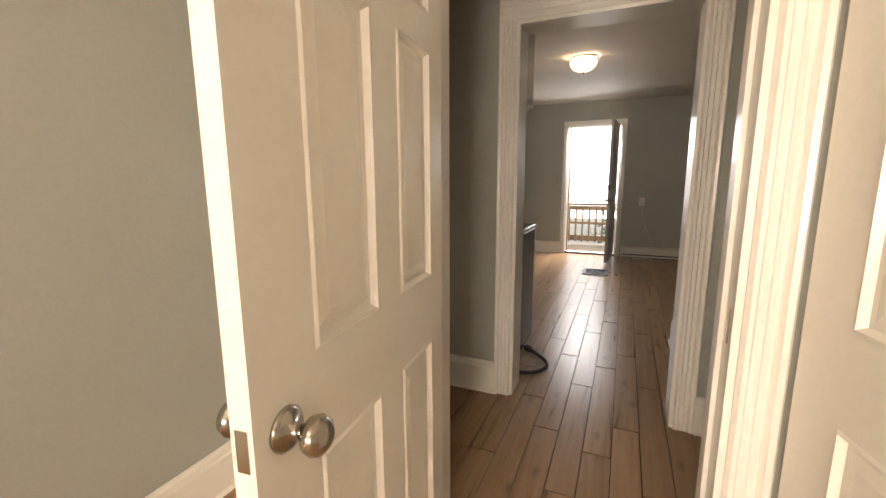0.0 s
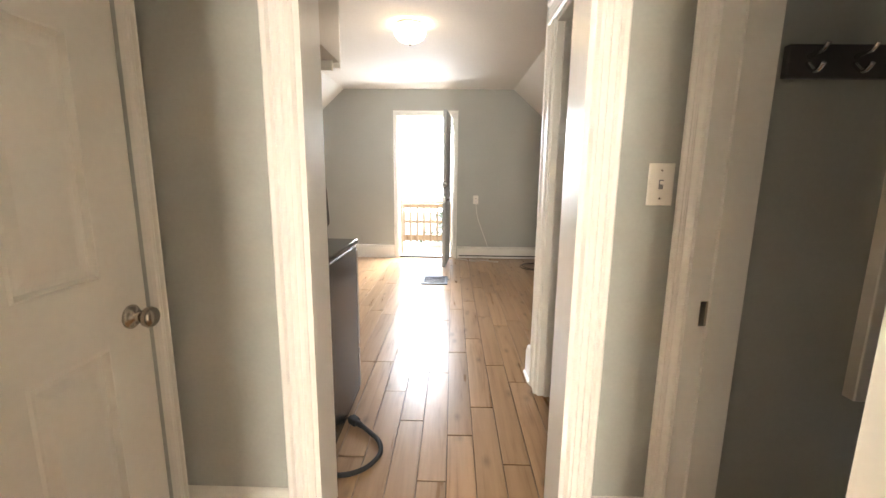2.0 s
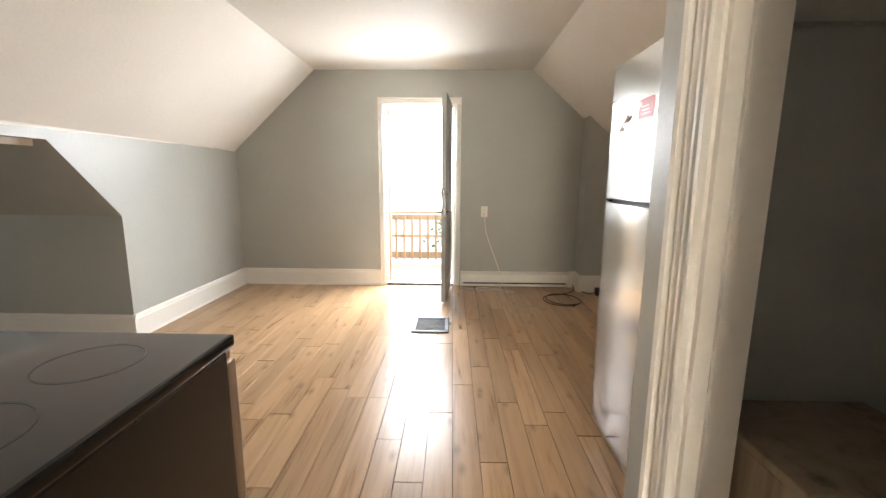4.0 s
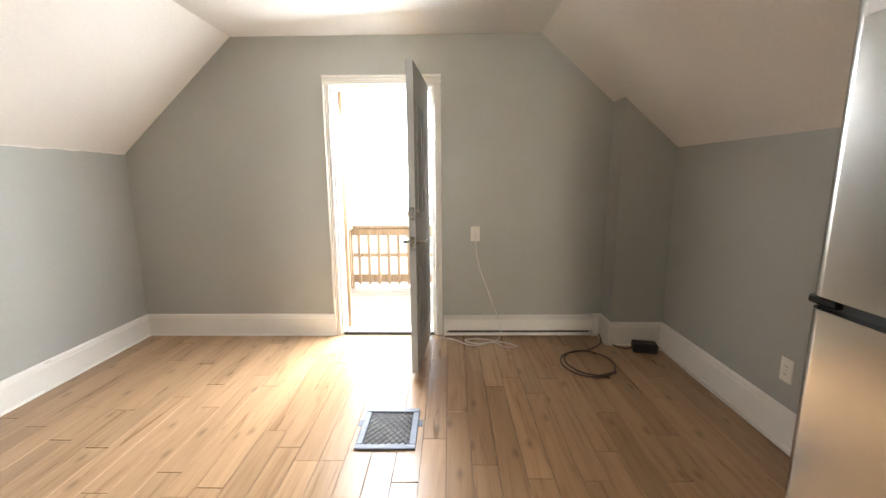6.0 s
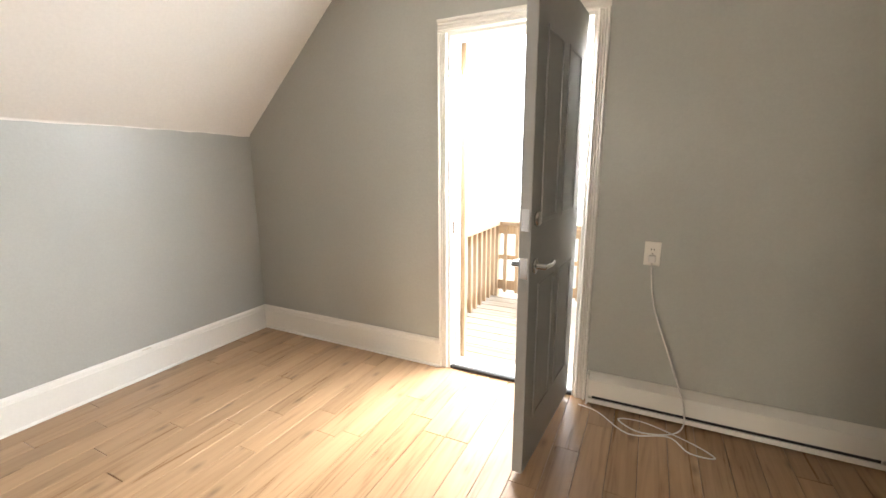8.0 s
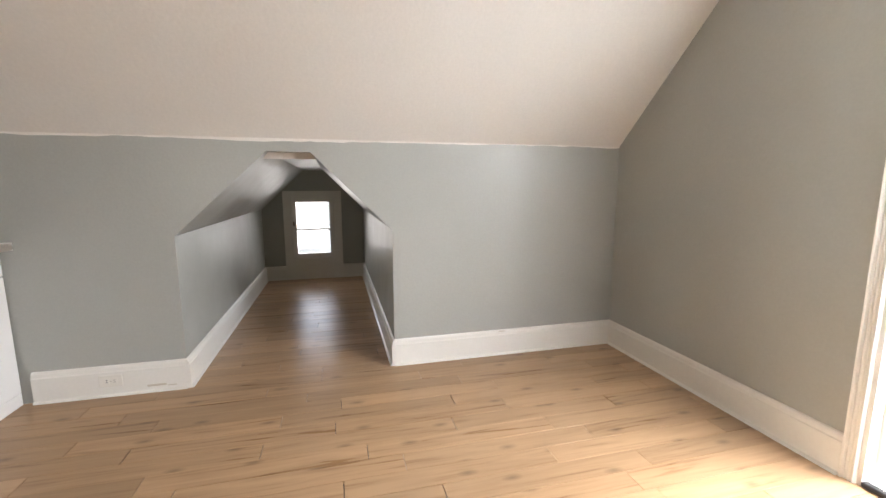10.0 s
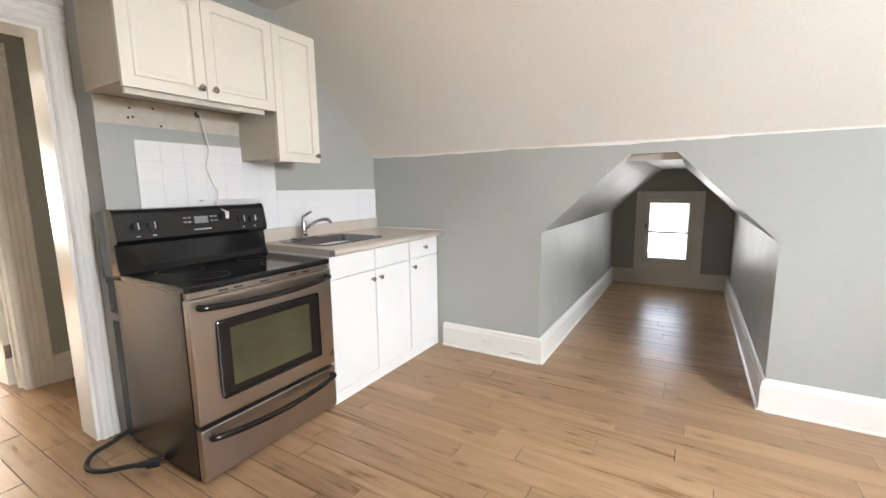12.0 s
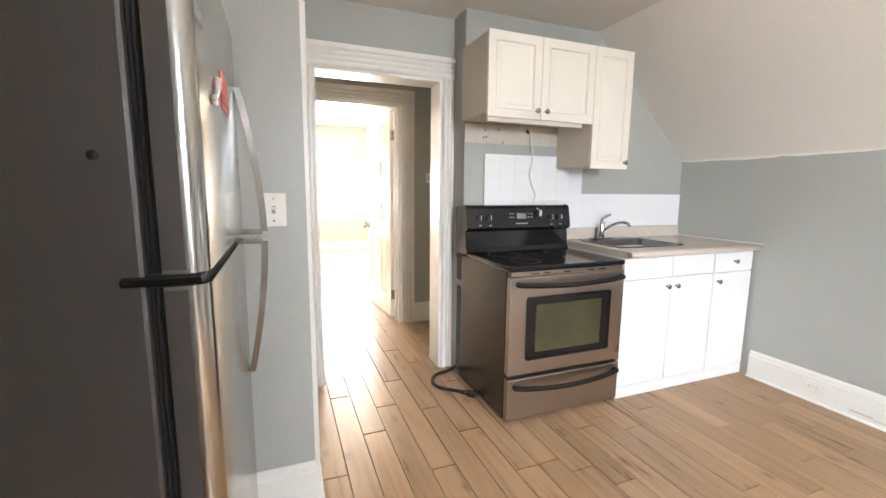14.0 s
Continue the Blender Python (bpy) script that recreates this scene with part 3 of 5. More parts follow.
def door_leaf_mesh(w, hgt, t, panels):
    bm = bmesh.new()
    panel_face(bm, panels, w, hgt, 0.0, -1)
    panel_face(bm, panels, w, hgt, t, 1)
    for x in (0.0, w):
        bm.faces.new([bm.verts.new(c) for c in ((x, 0, 0), (x, t, 0), (x, t, hgt), (x, 0, hgt))])
    for z in (0.0, hgt):
        bm.faces.new([bm.verts.new(c) for c in ((0, 0, z), (w, 0, z), (w, t, z), (0, t, z))])
    bmesh.ops.remove_doubles(bm, verts=bm.verts, dist=1e-5)
    bmesh.ops.recalc_face_normals(bm, faces=bm.faces)
    return bm


def knob_mesh(out):
    """A round knob on its rose, along y."""
    bm = lathe([(0.0, 0.0), (0.033, 0.0), (0.033, 0.004), (0.027, 0.010), (0.013, 0.014), (0.011, 0.030), (0.016, 0.036), (0.026, 0.042), (0.029, 0.052), (0.026, 0.062), (0.016, 0.069), (0.0, 0.071)])
    return moved(bm, pose(0, 0, 0, -90 if out > 0 else 90))


def panel_door(label, at, rz, w, hgt, knob_z=0.83, hinges=True, mirrored=False):
    """Leaf hinged at x = 0, its faces at y = 0 and y = 0.036."""
    d = thing("panelled_door", label, "door", at, rz)
    part("leaf", door_leaf_mesh(w, hgt, 0.036, six_panels(w, hgt, mirrored)), M_DOOR, d)
    for out, y in ((-1, -0.0005), (1, 0.0365)):
        part("door_knob", moved(knob_mesh(out), pose(w - 0.06, y, knob_z)), M_NICKEL, d, "worn nickel door knob")
    part("latch_plate", box(w, w + 0.0015, 0.008, 0.028, knob_z - 0.03, knob_z + 0.03), M_NICKEL, d, "nickel latch plate")
    if hinges:
        for z in (0.22, hgt - 0.22):
            part("hinge", joined(moved(lathe([(0, 0), (0.006, 0), (0.006, 0.09), (0, 0.09)], 10), pose(-0.006, -0.004, z - 0.045)), box(-0.0015, 0, 0.0, 0.03, z - 0.045, z + 0.045)), M_NICKEL, d, "painted steel hinge")
    return d


# front room door, swung open into the front room
panel_door("white six-panel door standing open into the front room", (0.532, F0 + 0.026, 0.012), -85.0, 0.755, 1.94, 0.84)
# closet door standing against the wall beside the doorway
panel_door("white six-panel door standing open beside the doorway casing", (1.392, 2.815, 0.012), -78.0, 0.70, 1.94, 0.84, mirrored=True)
# closed hall door
d = panel_door("closed white six-panel door in the hall", (HL - 0.008, 3.085, 0.012), 90.0, 0.77, 1.94, 0.80, hinges=False)

# balcony door, steel, swung in
bd = thing("balcony_door", "grey painted steel door standing open into the kitchen", "door", (XD[1] - 0.082, YF - 0.02, 0.028), -94.0)
part("leaf", box(0, 0.735, 0.0, 0.044, 0, 1.925, 0.003), M_GREYDOOR, bd)
for y, out in ((0.0, -1), (0.044, 1)):
    for z0, z1 in ((0.20, 0.78), (1.02, 1.72)):
        for x0, x1 in ((0.11, 0.33), (0.41, 0.63)):
            bm = bmesh.new()
            ya, yb = (y, y + out * 0.006)
            for b in ((x0, x1, z0, z0 + 0.018), (x0, x1, z1 - 0.018, z1), (x0, x0 + 0.018, z0 + 0.018, z1 - 0.018), (x1 - 0.018, x1, z0 + 0.018, z1 - 0.018)):
                add_box(bm, b[0], b[1], min(ya, yb), max(ya, yb), b[2], b[3], 0.002)
            part("panel_moulding", bm, M_GREYDOOR, bd)
    rose = lathe([(0, 0), (0.03, 0), (0.03, 0.006), (0.02, 0.010), (0.011, 0.012), (0.011, 0.045), (0, 0.045)], 20)
    lev = joined(moved(rose, pose(0, 0, 0, -90 if out > 0 else 90)), tube([(0, out * 0.04, 0), (-0.03, out * 0.045, 0), (-0.075, out * 0.045, -0.004), (-0.115, out * 0.04, -0.002)], 0.009))
    part("lever_handle", moved(lev, pose(0.675, y, 0.86)), M_CHROME, bd, "satin chrome lever handle")
    bolt = lathe([(0, 0), (0.028, 0), (0.028, 0.008), (0.022, 0.014), (0, 0.016)], 20)
    part("deadbolt", moved(bolt, pose(0.675, y, 1.04, -90 if out > 0 else 90)), M_CHROME, bd, "round chrome deadbolt")
part("latch_plate", box(0.735, 0.737, 0.008, 0.036, 0.82, 0.90), M_CHROME, bd, "steel latch plate")
part("latch_plate", box(0.735, 0.737, 0.008, 0.036, 1.00, 1.08), M_CHROME, bd, "steel deadbolt plate")
for z in (0.22, 0.96, 1.72):
    part("hinge", joined(moved(lathe([(0, 0), (0.008, 0), (0.008, 0.10), (0, 0.10)], 10), pose(-0.008, -0.004, z - 0.05)), box(-0.030, 0, -0.001, 0.0015, z - 0.05, z + 0.05)), M_NICKEL, bd, "steel butt hinge")


# ---- windows ----
def sash_window(name, label, y0, y1, z0, z1, x, rail=0.035, mid=True):
    """A window in a wall across x; its frame fills y0..y1, z0..z1."""
    w = thing(name, label, "window", kind="structure")
    f = 0.055
    part("window_frame", joined(box(x - 0.08, x, y0, y0 + f, z0, z1, 0.003), box(x - 0.08, x, y1 - f, y1, z0, z1, 0.003),
                                box(x - 0.08, x, y0 + f, y1 - f, z1 - f, z1, 0.003), box(x - 0.08, x, y0 + f, y1 - f, z0, z0 + f, 0.003)), M_TRIM, w)
    if mid:
        zm = (z0 + z1) / 2 - 0.02
        part("meeting_rail", box(x - 0.06, x - 0.025, y0 + f, y1 - f, zm - 0.012, zm + 0.012, 0.002), M_TRIM, w)
    g = part("pane", box(x - 0.046, x - 0.042, y0 + f - 0.005, y1 - f + 0.005, z0 + f - 0.005, z1 - f + 0.005), M_GLASS, w)
    g.visible_shadow = False
    return w


w = sash_window("window_1", "small white wooden casement window at the alcove's end", WY0, WY1, WZ0, WZ1, AB)
c = 0.10
part("apron", box(AB + 0.0225, AB + 0.030, WY0 - c, WY1 + c, 0.0, 0.20, 0.003), M_TRIM, w)
part("casing", box(AB, AB + 0.02, WY0 - c, WY0, WZ0 - 0.1, WZ1 + 0.09, 0.003), M_TRIM, w)
part("casing", box(AB, AB + 0.02, WY1, WY1 + c, WZ0 - 0.1, WZ1 + 0.09, 0.003), M_TRIM, w)
part("casing", box(AB, AB + 0.0205, WY0, WY1, WZ1, WZ1 + 0.09, 0.003), M_TRIM, w)
part("window_sill", box(AB, AB + 0.024, WY0, WY1, WZ0 - 0.1, WZ0, 0.004), M_TRIM, w)
part("latch", box(AB + 0.001, AB + 0.018, WY0 + 0.01, WY0 + 0.03, 0.70, 0.76, 0.003), M_NICKEL, w, "small brass window catch")

for i, (a, b) in enumerate(FW):
    w = thing("window_%d" % (i + 2), "white sash window in the front room", "window", kind="structure")
    f = 0.06
    part("window_frame", joined(box(a, a + f, FY - 0.09, FY, 0.66, 1.64), box(b - f, b, FY - 0.09, FY, 0.66, 1.64),
                                box(a + f, b - f, FY - 0.09, FY, 1.58, 1.64), box(a + f, b - f, FY - 0.09, FY, 0.66, 0.72)), M_TRIM, w)
    part("meeting_rail", box(a + f, b - f, FY - 0.07, FY - 0.03, 1.10, 1.14), M_TRIM, w)
    g = part("pane", box(a + f - 0.004, b - f + 0.004, FY - 0.052, FY - 0.048, 0.716, 1.584), M_GLASS, w)
    g.visible_shadow = False
    part("casing", box(a - 0.11, a, FY, FY + 0.02, 0.56, 1.75, 0.003), M_TRIM, w)
    part("casing", box(b, b + 0.11, FY, FY + 0.02, 0.56, 1.75, 0.003), M_TRIM, w)
    part("head_casing", box(a, b, FY, FY + 0.022, 1.64, 1.75, 0.003), M_TRIM, w)
    part("window_sill", box(a, b, FY, FY + 0.045, 0.62, 0.66, 0.004), M_TRIM, w)


# ---- stove ----
def cooker():
    st = thing("electric_range", "freestanding electric range with stainless front and black glass top", "stove", (0.075, 4.275, 0))
    # local: x from -0.377 to 0.377, y from 0 at the back to 0.645 at the front
    w = 0.377
    part("side_panel", box(-w, -w + 0.012, 0.02, 0.60, 0.015, 0.830, 0.003), M_STOVESIDE, st, "brown-black enamel side")
    part("side_panel", box(w - 0.012, w, 0.02, 0.60, 0.015, 0.830, 0.003), M_STOVESIDE, st, "brown-black enamel side")
    part("back_panel", box(-w + 0.012, w - 0.012, 0.02, 0.035, 0.03, 0.830), M_STOVESIDE, st, "ribbed grey steel back")
    for z0, z1, y0 in ((0.03, 0.62, -0.055), (0.66, 0.80, -0.06), (0.80, 1.09, -0.075)):
        rear = part("rear_cover", box(0.368, w - 0.001, y0, 0.019, z0, z1, 0.006, 2), M_GALV, st, "dull green-grey steel rear cover")
        for z in (z0 + 0.03, z1 - 0.03):
            part("screw", moved(lathe([(0, 0), (0.005, 0), (0.004, 0.002), (0, 0.002)], 10), pose(w - 0.001, y0 + 0.03, z, 0, 90)), M_CHROME, rear)
    part("body", box(-w + 0.014, w - 0.014, 0.04, 0.598, 0.03, 0.825), M_BLACKMATT, st, "black inner carcass")
    for x in (-0.33, 0.33):
        for y in (0.07, 0.55):
            part("foot", moved(lathe([(0, 0), (0.018, 0), (0.018, 0.01), (0.008, 0.012), (0.008, 0.03), (0, 0.03)], 12), pose(x, y, 0)), M_BLACKMATT, st)
    part("cooktop", box(-w - 0.002, w + 0.002, 0.10, 0.635, 0.830, 0.858, 0.007, 2), M_BLACK, st, "black ceramic glass cooktop")
    for x, y, r in ((-0.19, 0.48, 0.10), (0.19, 0.48, 0.085), (-0.19, 0.24, 0.075), (0.19, 0.24, 0.10)):
        ring = bmesh.new()
        bmesh.ops.create_circle(ring, segments=40, radius=r)
        res = bmesh.ops.extrude_edge_only(ring, edges=ring.edges[:])
        for v in [g for g in res["geom"] if isinstance(g, bmesh.types.BMVert)]:
            v.co = v.co * ((r - 0.003) / r)
        part("burner_ring", moved(ring, pose(x, y, 0.8586)), M_BURNER, st, "thin dark grey burner outline")
    # backguard with a bulging control panel
    prof = [(0.0, 0.830), (0.115, 0.858), (0.098, 0.885), (0.085, 0.985), (0.112, 0.995), (0.120, 1.01), (0.098, 1.13), (0.085, 1.148), (0.05, 1.152), (0.0, 1.13)]
    bg = part("backguard", prism(prof, "x", -w, w), M_BLACKMATT, st, "gloss black control panel")
    bg.data.materials[0] = M_BLACK
    part("backguard_cap", prism([(y * 1.02, z + (0.003 if z > 0.9 else 0)) for y, z in prof], "x", -w - 0.006, -w), M_BLACKMATT, st)
    part("backguard_cap", prism([(y * 1.02 if y > 0 else -0.072, z + (0.003 if z > 0.9 else 0)) for y, z in prof], "x", w, w + 0.006), M_BLACK, st)

    def on_panel(bm, x, dz):
        return moved(bm, pose(x, 0, 0) @ Matrix.Translation((0, 0.1095 - dz * 0.183, 1.07 + dz)) @ pose(0, 0, 0, -80))
    for x in (-0.305, -0.235, 0.225, 0.295):
        k = part("knob", on_panel(lathe([(0, 0), (0.023, 0), (0.021, 0.016), (0.018, 0.02), (0, 0.02)], 20), x, 0.0), M_BLACKMATT, st, "black burner knob")
        part("pointer", on_panel(box(-0.002, 0.002, -0.016, 0.016, 0.0202, 0.0212), x, 0.0), M_BARW, k)
        part("mark", on_panel(box(-0.008, 0.008, -0.002, 0.002, 0.0, 0.001), x, -0.045), M_BARW, st)
    part("display", on_panel(box(-0.035, 0.035, -0.018, 0.018, 0, 0.002), -0.005, 0.012), M_BAR, st, "dark display window")
    for i in range(4):
        for j in range(2):
            for sgn in (-1, 1):
                part("button", on_panel(box(-0.008, 0.008, -0.004, 0.004, 0, 0.0016), sgn * (0.06 + 0.022 * (i % 2)) + (0.0 if sgn < 0 else -0.005), 0.026 - 0.022 * j), M_BAR, st) if i < 2 else None
    part("badge", on_panel(box(-0.045, 0.045, -0.003, 0.003, 0, 0.0012), -0.005, -0.036), M_LABEL, st, "plain silver badge bar")
    # oven door
    d = part("oven_door", box(-w + 0.002, w - 0.002, 0.600, 0.640, 0.270, 0.802, 0.006, 2), M_STOVESTEEL, st, "stainless oven door")
    part("window_border", box(-0.275, 0.275, 0.6395, 0.6425, 0.350, 0.695, 0.012, 3), M_BLACK, d, "black glass border")
    part("window", box(-0.215, 0.215, 0.6424, 0.6434, 0.390, 0.650), M_OVENGLASS, d, "smoked oven window")
    part("vent_strip", box(-w + 0.01, w - 0.01, 0.598, 0.628, 0.805, 0.828), M_STOVESTEEL, st, "stainless strip with vent slots")
    for x in (-0.22, -0.14, 0.02, 0.15, 0.22):
        part("vent_slot", box(x - 0.022, x + 0.022, 0.6279, 0.6286, 0.812, 0.819), M_BLACKMATT, st)

    def bar(z, sag):
        pts = [(-0.335, 0.645, z), (-0.33, 0.672, z), (-0.2, 0.688, z - sag * 0.6), (0, 0.694, z - sag), (0.2, 0.688, z - sag * 0.6), (0.33, 0.672, z), (0.335, 0.645, z)]
        return moved(tube(pts, 0.014, 10), Matrix.Diagonal((1, 1, 1, 1)))
    part("handle", bar(0.768, 0.012), M_BLACK, d, "curved gloss black handle")
    dr = part("drawer", box(-w + 0.002, w - 0.002, 0.600, 0.640, 0.02, 0.250, 0.006, 2), M_STOVESTEEL, st, "stainless storage drawer")
    part("handle", bar(0.213, 0.020), M_BLACK, dr, "curved gloss black handle")
    return st


cooker()

cord = thing("range_cable", "black range power cord lying coiled on the floor", "cord")
part("cable", tube([(0.40, 4.252, 0.10), (0.43, 4.22, 0.05), (0.50, 4.20, 0.012), (0.60, 4.235, 0.011), (0.655, 4.33, 0.011), (0.635, 4.42, 0.013), (0.57, 4.49, 0.018), (0.515, 4.545, 0.020)], 0.0105), M_RUBBER, cord)
part("plug", moved(joined(box(-0.028, 0.028, -0.02, 0.02, 0, 0.036, 0.008, 2), moved(lathe([(0, 0), (0.016, 0), (0.012, 0.04), (0, 0.04)], 12), pose(0.026, 0, 0.018, 0, 90))), pose(0.49, 4.565, 0.0, 0, 0, -42)), M_RUBBER, cord, "moulded black plug")
for dx in (-0.012, 0.012):
    part("prong", moved(box(-0.050, -0.028, dx - 0.001, dx + 0.001, 0.012, 0.022), pose(0.49, 4.565, 0.0, 0, 0, -42)), M_NICKEL, cord)


# ---- base cabinets, counter, sink ----
def shaker(name, x0, x1, z0, z1, y, parent, material, fr=0.045):
    """A framed door or drawer front facing +y."""
    w, hgt, t = x1 - x0, z1 - z0, 0.019
    bm = bmesh.new()
    panel_face(bm, [(fr, w - fr, fr, hgt - fr)], w, hgt, t, 1, 0.006, 0.020)
    panel_face(bm, [], w, hgt, 0.0, -1)
    for x in (0.0, w):
        bm.faces.new([bm.verts.new(q) for q in ((x, 0, 0), (x, t, 0), (x, t, hgt), (x, 0, hgt))])
    for z in (0.0, hgt):
        bm.faces.new([bm.verts.new(q) for q in ((0, 0, z), (w, 0, z), (w, t, z), (0, t, z))])
    bmesh.ops.remove_doubles(bm, verts=bm.verts, dist=1e-5)
    bmesh.ops.recalc_face_normals(bm, faces=bm.faces)
    moved(bm, pose(x0, y, z0))
    return part(name, bm, material, parent)


def cab_knob(x, y, z, parent):
    part("knob", moved(lathe([(0, 0), (0.007, 0), (0.006, 0.012), (0.014, 0.018), (0.015, 0.024), (0.010, 0.029), (0, 0.030)], 16), pose(x, y, z, -90)), M_NICKEL, parent, "round nickel knob")


YB = 4.90
u1 = thing("base_cabinet", "white sink base cabinet with two doors under the counter", "cabinet", group="base cabinets")
part("body", box(-1.06, -0.308, YS + 0.004, YB - 0.02, 0.0, 0.865), M_CAB, u1)
part("drawer_front", box(-0.69, -0.312, YB - 0.019, YB, 0.735, 0.86, 0.003), M_CAB, u1)
part("drawer_front", box(-1.055, -0.695, YB - 0.019, YB, 0.735, 0.86, 0.003), M_CAB, u1)
part("kick_board", box(-1.06, -0.308, YB - 0.0199, YB - 0.006, 0.0, 0.07), M_CAB, u1)
for a, b, k in ((-0.69, -0.312, -0.655), (-1.055, -0.695, -0.73)):
    dd = part("door", box(a, b, YB - 0.019, YB, 0.075, 0.728, 0.003), M_CAB, u1)
    cab_knob(k, YB, 0.675, dd)
u2 = thing("base_cabinet", "narrow white base cabinet with one drawer over a door", "cabinet", group="base cabinets")
part("body", box(-1.43, -1.062, YS + 0.004, YB - 0.02, 0.0, 0.865), M_CAB, u2)
part("kick_board", box(-1.43, -1.062, YB - 0.0199, YB - 0.006, 0.0, 0.07), M_CAB, u2)
dd = part("drawer_front", box(-1.425, -1.065, YB - 0.019, YB, 0.735, 0.86, 0.003), M_CAB, u2)
cab_knob(-1.245, YB, 0.80, dd)
dd = part("door", box(-1.425, -1.065, YB - 0.019, YB, 0.075, 0.728, 0.003), M_CAB, u2)
cab_knob(-1.10, YB, 0.675, dd)

ct = thing("countertop", "beige speckled laminate countertop with an upstand, cut for a sink", "countertop")
SX0, SX1, SY0, SY1 = -0.90, -0.40, 4.42, 4.78
bm = bmesh.new()
for b in ((-1.436, SX0, YS + 0.003, 4.935), (SX1, -0.308, YS + 0.003, 4.935), (SX0, SX1, YS + 0.003, SY0), (SX0, SX1, SY1, 4.935)):
    add_box(bm, b[0], b[1], b[2], b[3], 0.867, 0.905)
part("slab", bm, M_COUNTER, ct)
part("front_edge", moved(tube([(-1.436, 4.935, 0.886), (-0.9, 4.935, 0.886), (-0.308, 4.935, 0.886)], 0.0185, 12, 2), Matrix()), M_COUNTER, ct)
part("upstand", box(-1.436, -0.308, YS + 0.003, YS + 0.025, 0.905, 0.985, 0.004), M_COUNTER, ct)
part("edge_trim", box(-1.4395, -1.436, YS + 0.003, 4.95, 0.868, 0.912), M_TRIM, ct, "white end strip")

sk = thing("sink", "stainless steel drop-in sink in the countertop", "sink")
bm = bmesh.new()
prof = [(0.022, 0.9055), (0.022, 0.9105), (-0.004, 0.9115), (-0.014, 0.905), (-0.026, 0.80), (-0.05, 0.765)]
rings = []
for off, z in prof:
    a, b, c_, e = SX0 - off, SX1 + off, SY0 - off, SY1 + off
    r = 0.05
    ring = []
    for cx, cy, a0 in ((b - r, e - r, 0), (a + r, e - r, 90), (a + r, c_ + r, 180), (b - r, c_ + r, 270)):
        for k in range(5):
            an = radians(a0 + 22.5 * k)
            ring.append(bm.verts.new((cx + r * math.cos(an), cy + r * math.sin(an), z)))
    rings.append(ring)
for p, q in zip(rings, rings[1:]):
    for i in range(len(p)):
        bm.faces.new((p[i], p[(i + 1) % len(p)], q[(i + 1) % len(p)], q[i])).smooth = True
bm.faces.new(rings[-1])
bmesh.ops.recalc_face_normals(bm, faces=bm.faces)
part("bowl", bm, M_SINK, sk)
part("drain", moved(lathe([(0, 0), (0.04, 0), (0.042, 0.003), (0.03, 0.004), (0, 0.001)]), pose(-0.65, 4.60, 0.7655)), M_CHROME, sk, "round chrome drain")
part("ledge", box(SX0 + 0.02, SX1 - 0.02, 4.345, 4.42, 0.906, 0.911, 0.002), M_SINK, sk)

fc = thing("faucet", "single-lever chrome kitchen faucet behind the sink", "faucet", (-0.60, 4.375, 0.911))
part("base_plate", box(-0.09, 0.09, -0.025, 0.025, 0, 0.010, 0.004, 2), M_CHROME, fc)
part("body", lathe([(0, 0.010), (0.024, 0.010), (0.022, 0.05), (0.020, 0.10), (0.016, 0.115), (0, 0.118)]), M_CHROME, fc)
part("spout", tube([(0, 0, 0.05), (-0.01, 0.05, 0.085), (-0.03, 0.12, 0.12), (-0.045, 0.18, 0.125), (-0.05, 0.205, 0.10)], 0.011), M_CHROME, fc)
part("lever", tube([(0, 0, 0.11), (0.0, -0.005, 0.135), (-0.015, 0.015, 0.155), (-0.035, 0.045, 0.175)], 0.009), M_CHROME, fc)


# ---- upper cabinets ----
UY = 4.635
uc = thing("wall_cabinet", "cream two-door wall cabinet above the range", "cabinet", group="wall cabinets")
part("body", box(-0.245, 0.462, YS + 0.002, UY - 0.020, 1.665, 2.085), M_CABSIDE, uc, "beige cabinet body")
for a, b, k in ((0.126, 0.462, 0.155), (-0.243, 0.122, 0.093)):
    dd = shaker("door", a, b, 1.645, 2.09, UY - 0.0195, uc, M_CABCREAM)
    cab_knob(k, UY, 1.69, dd)
part("light_rail", box(-0.20, 0.44, UY - 0.06, UY - 0.04, 1.625, 1.665), M_CABCREAM, uc, "cream rail under the cabinet")
uc = thing("wall_cabinet", "tall narrow cream wall cabinet beside the sloping ceiling", "cabinet", group="wall cabinets")
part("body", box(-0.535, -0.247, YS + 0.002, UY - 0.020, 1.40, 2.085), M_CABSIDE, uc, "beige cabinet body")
dd = shaker("door", -0.535, -0.247, 1.385, 2.09, UY - 0.0195, uc, M_CABCREAM)
cab_knob(-0.505, UY, 1.425, dd)

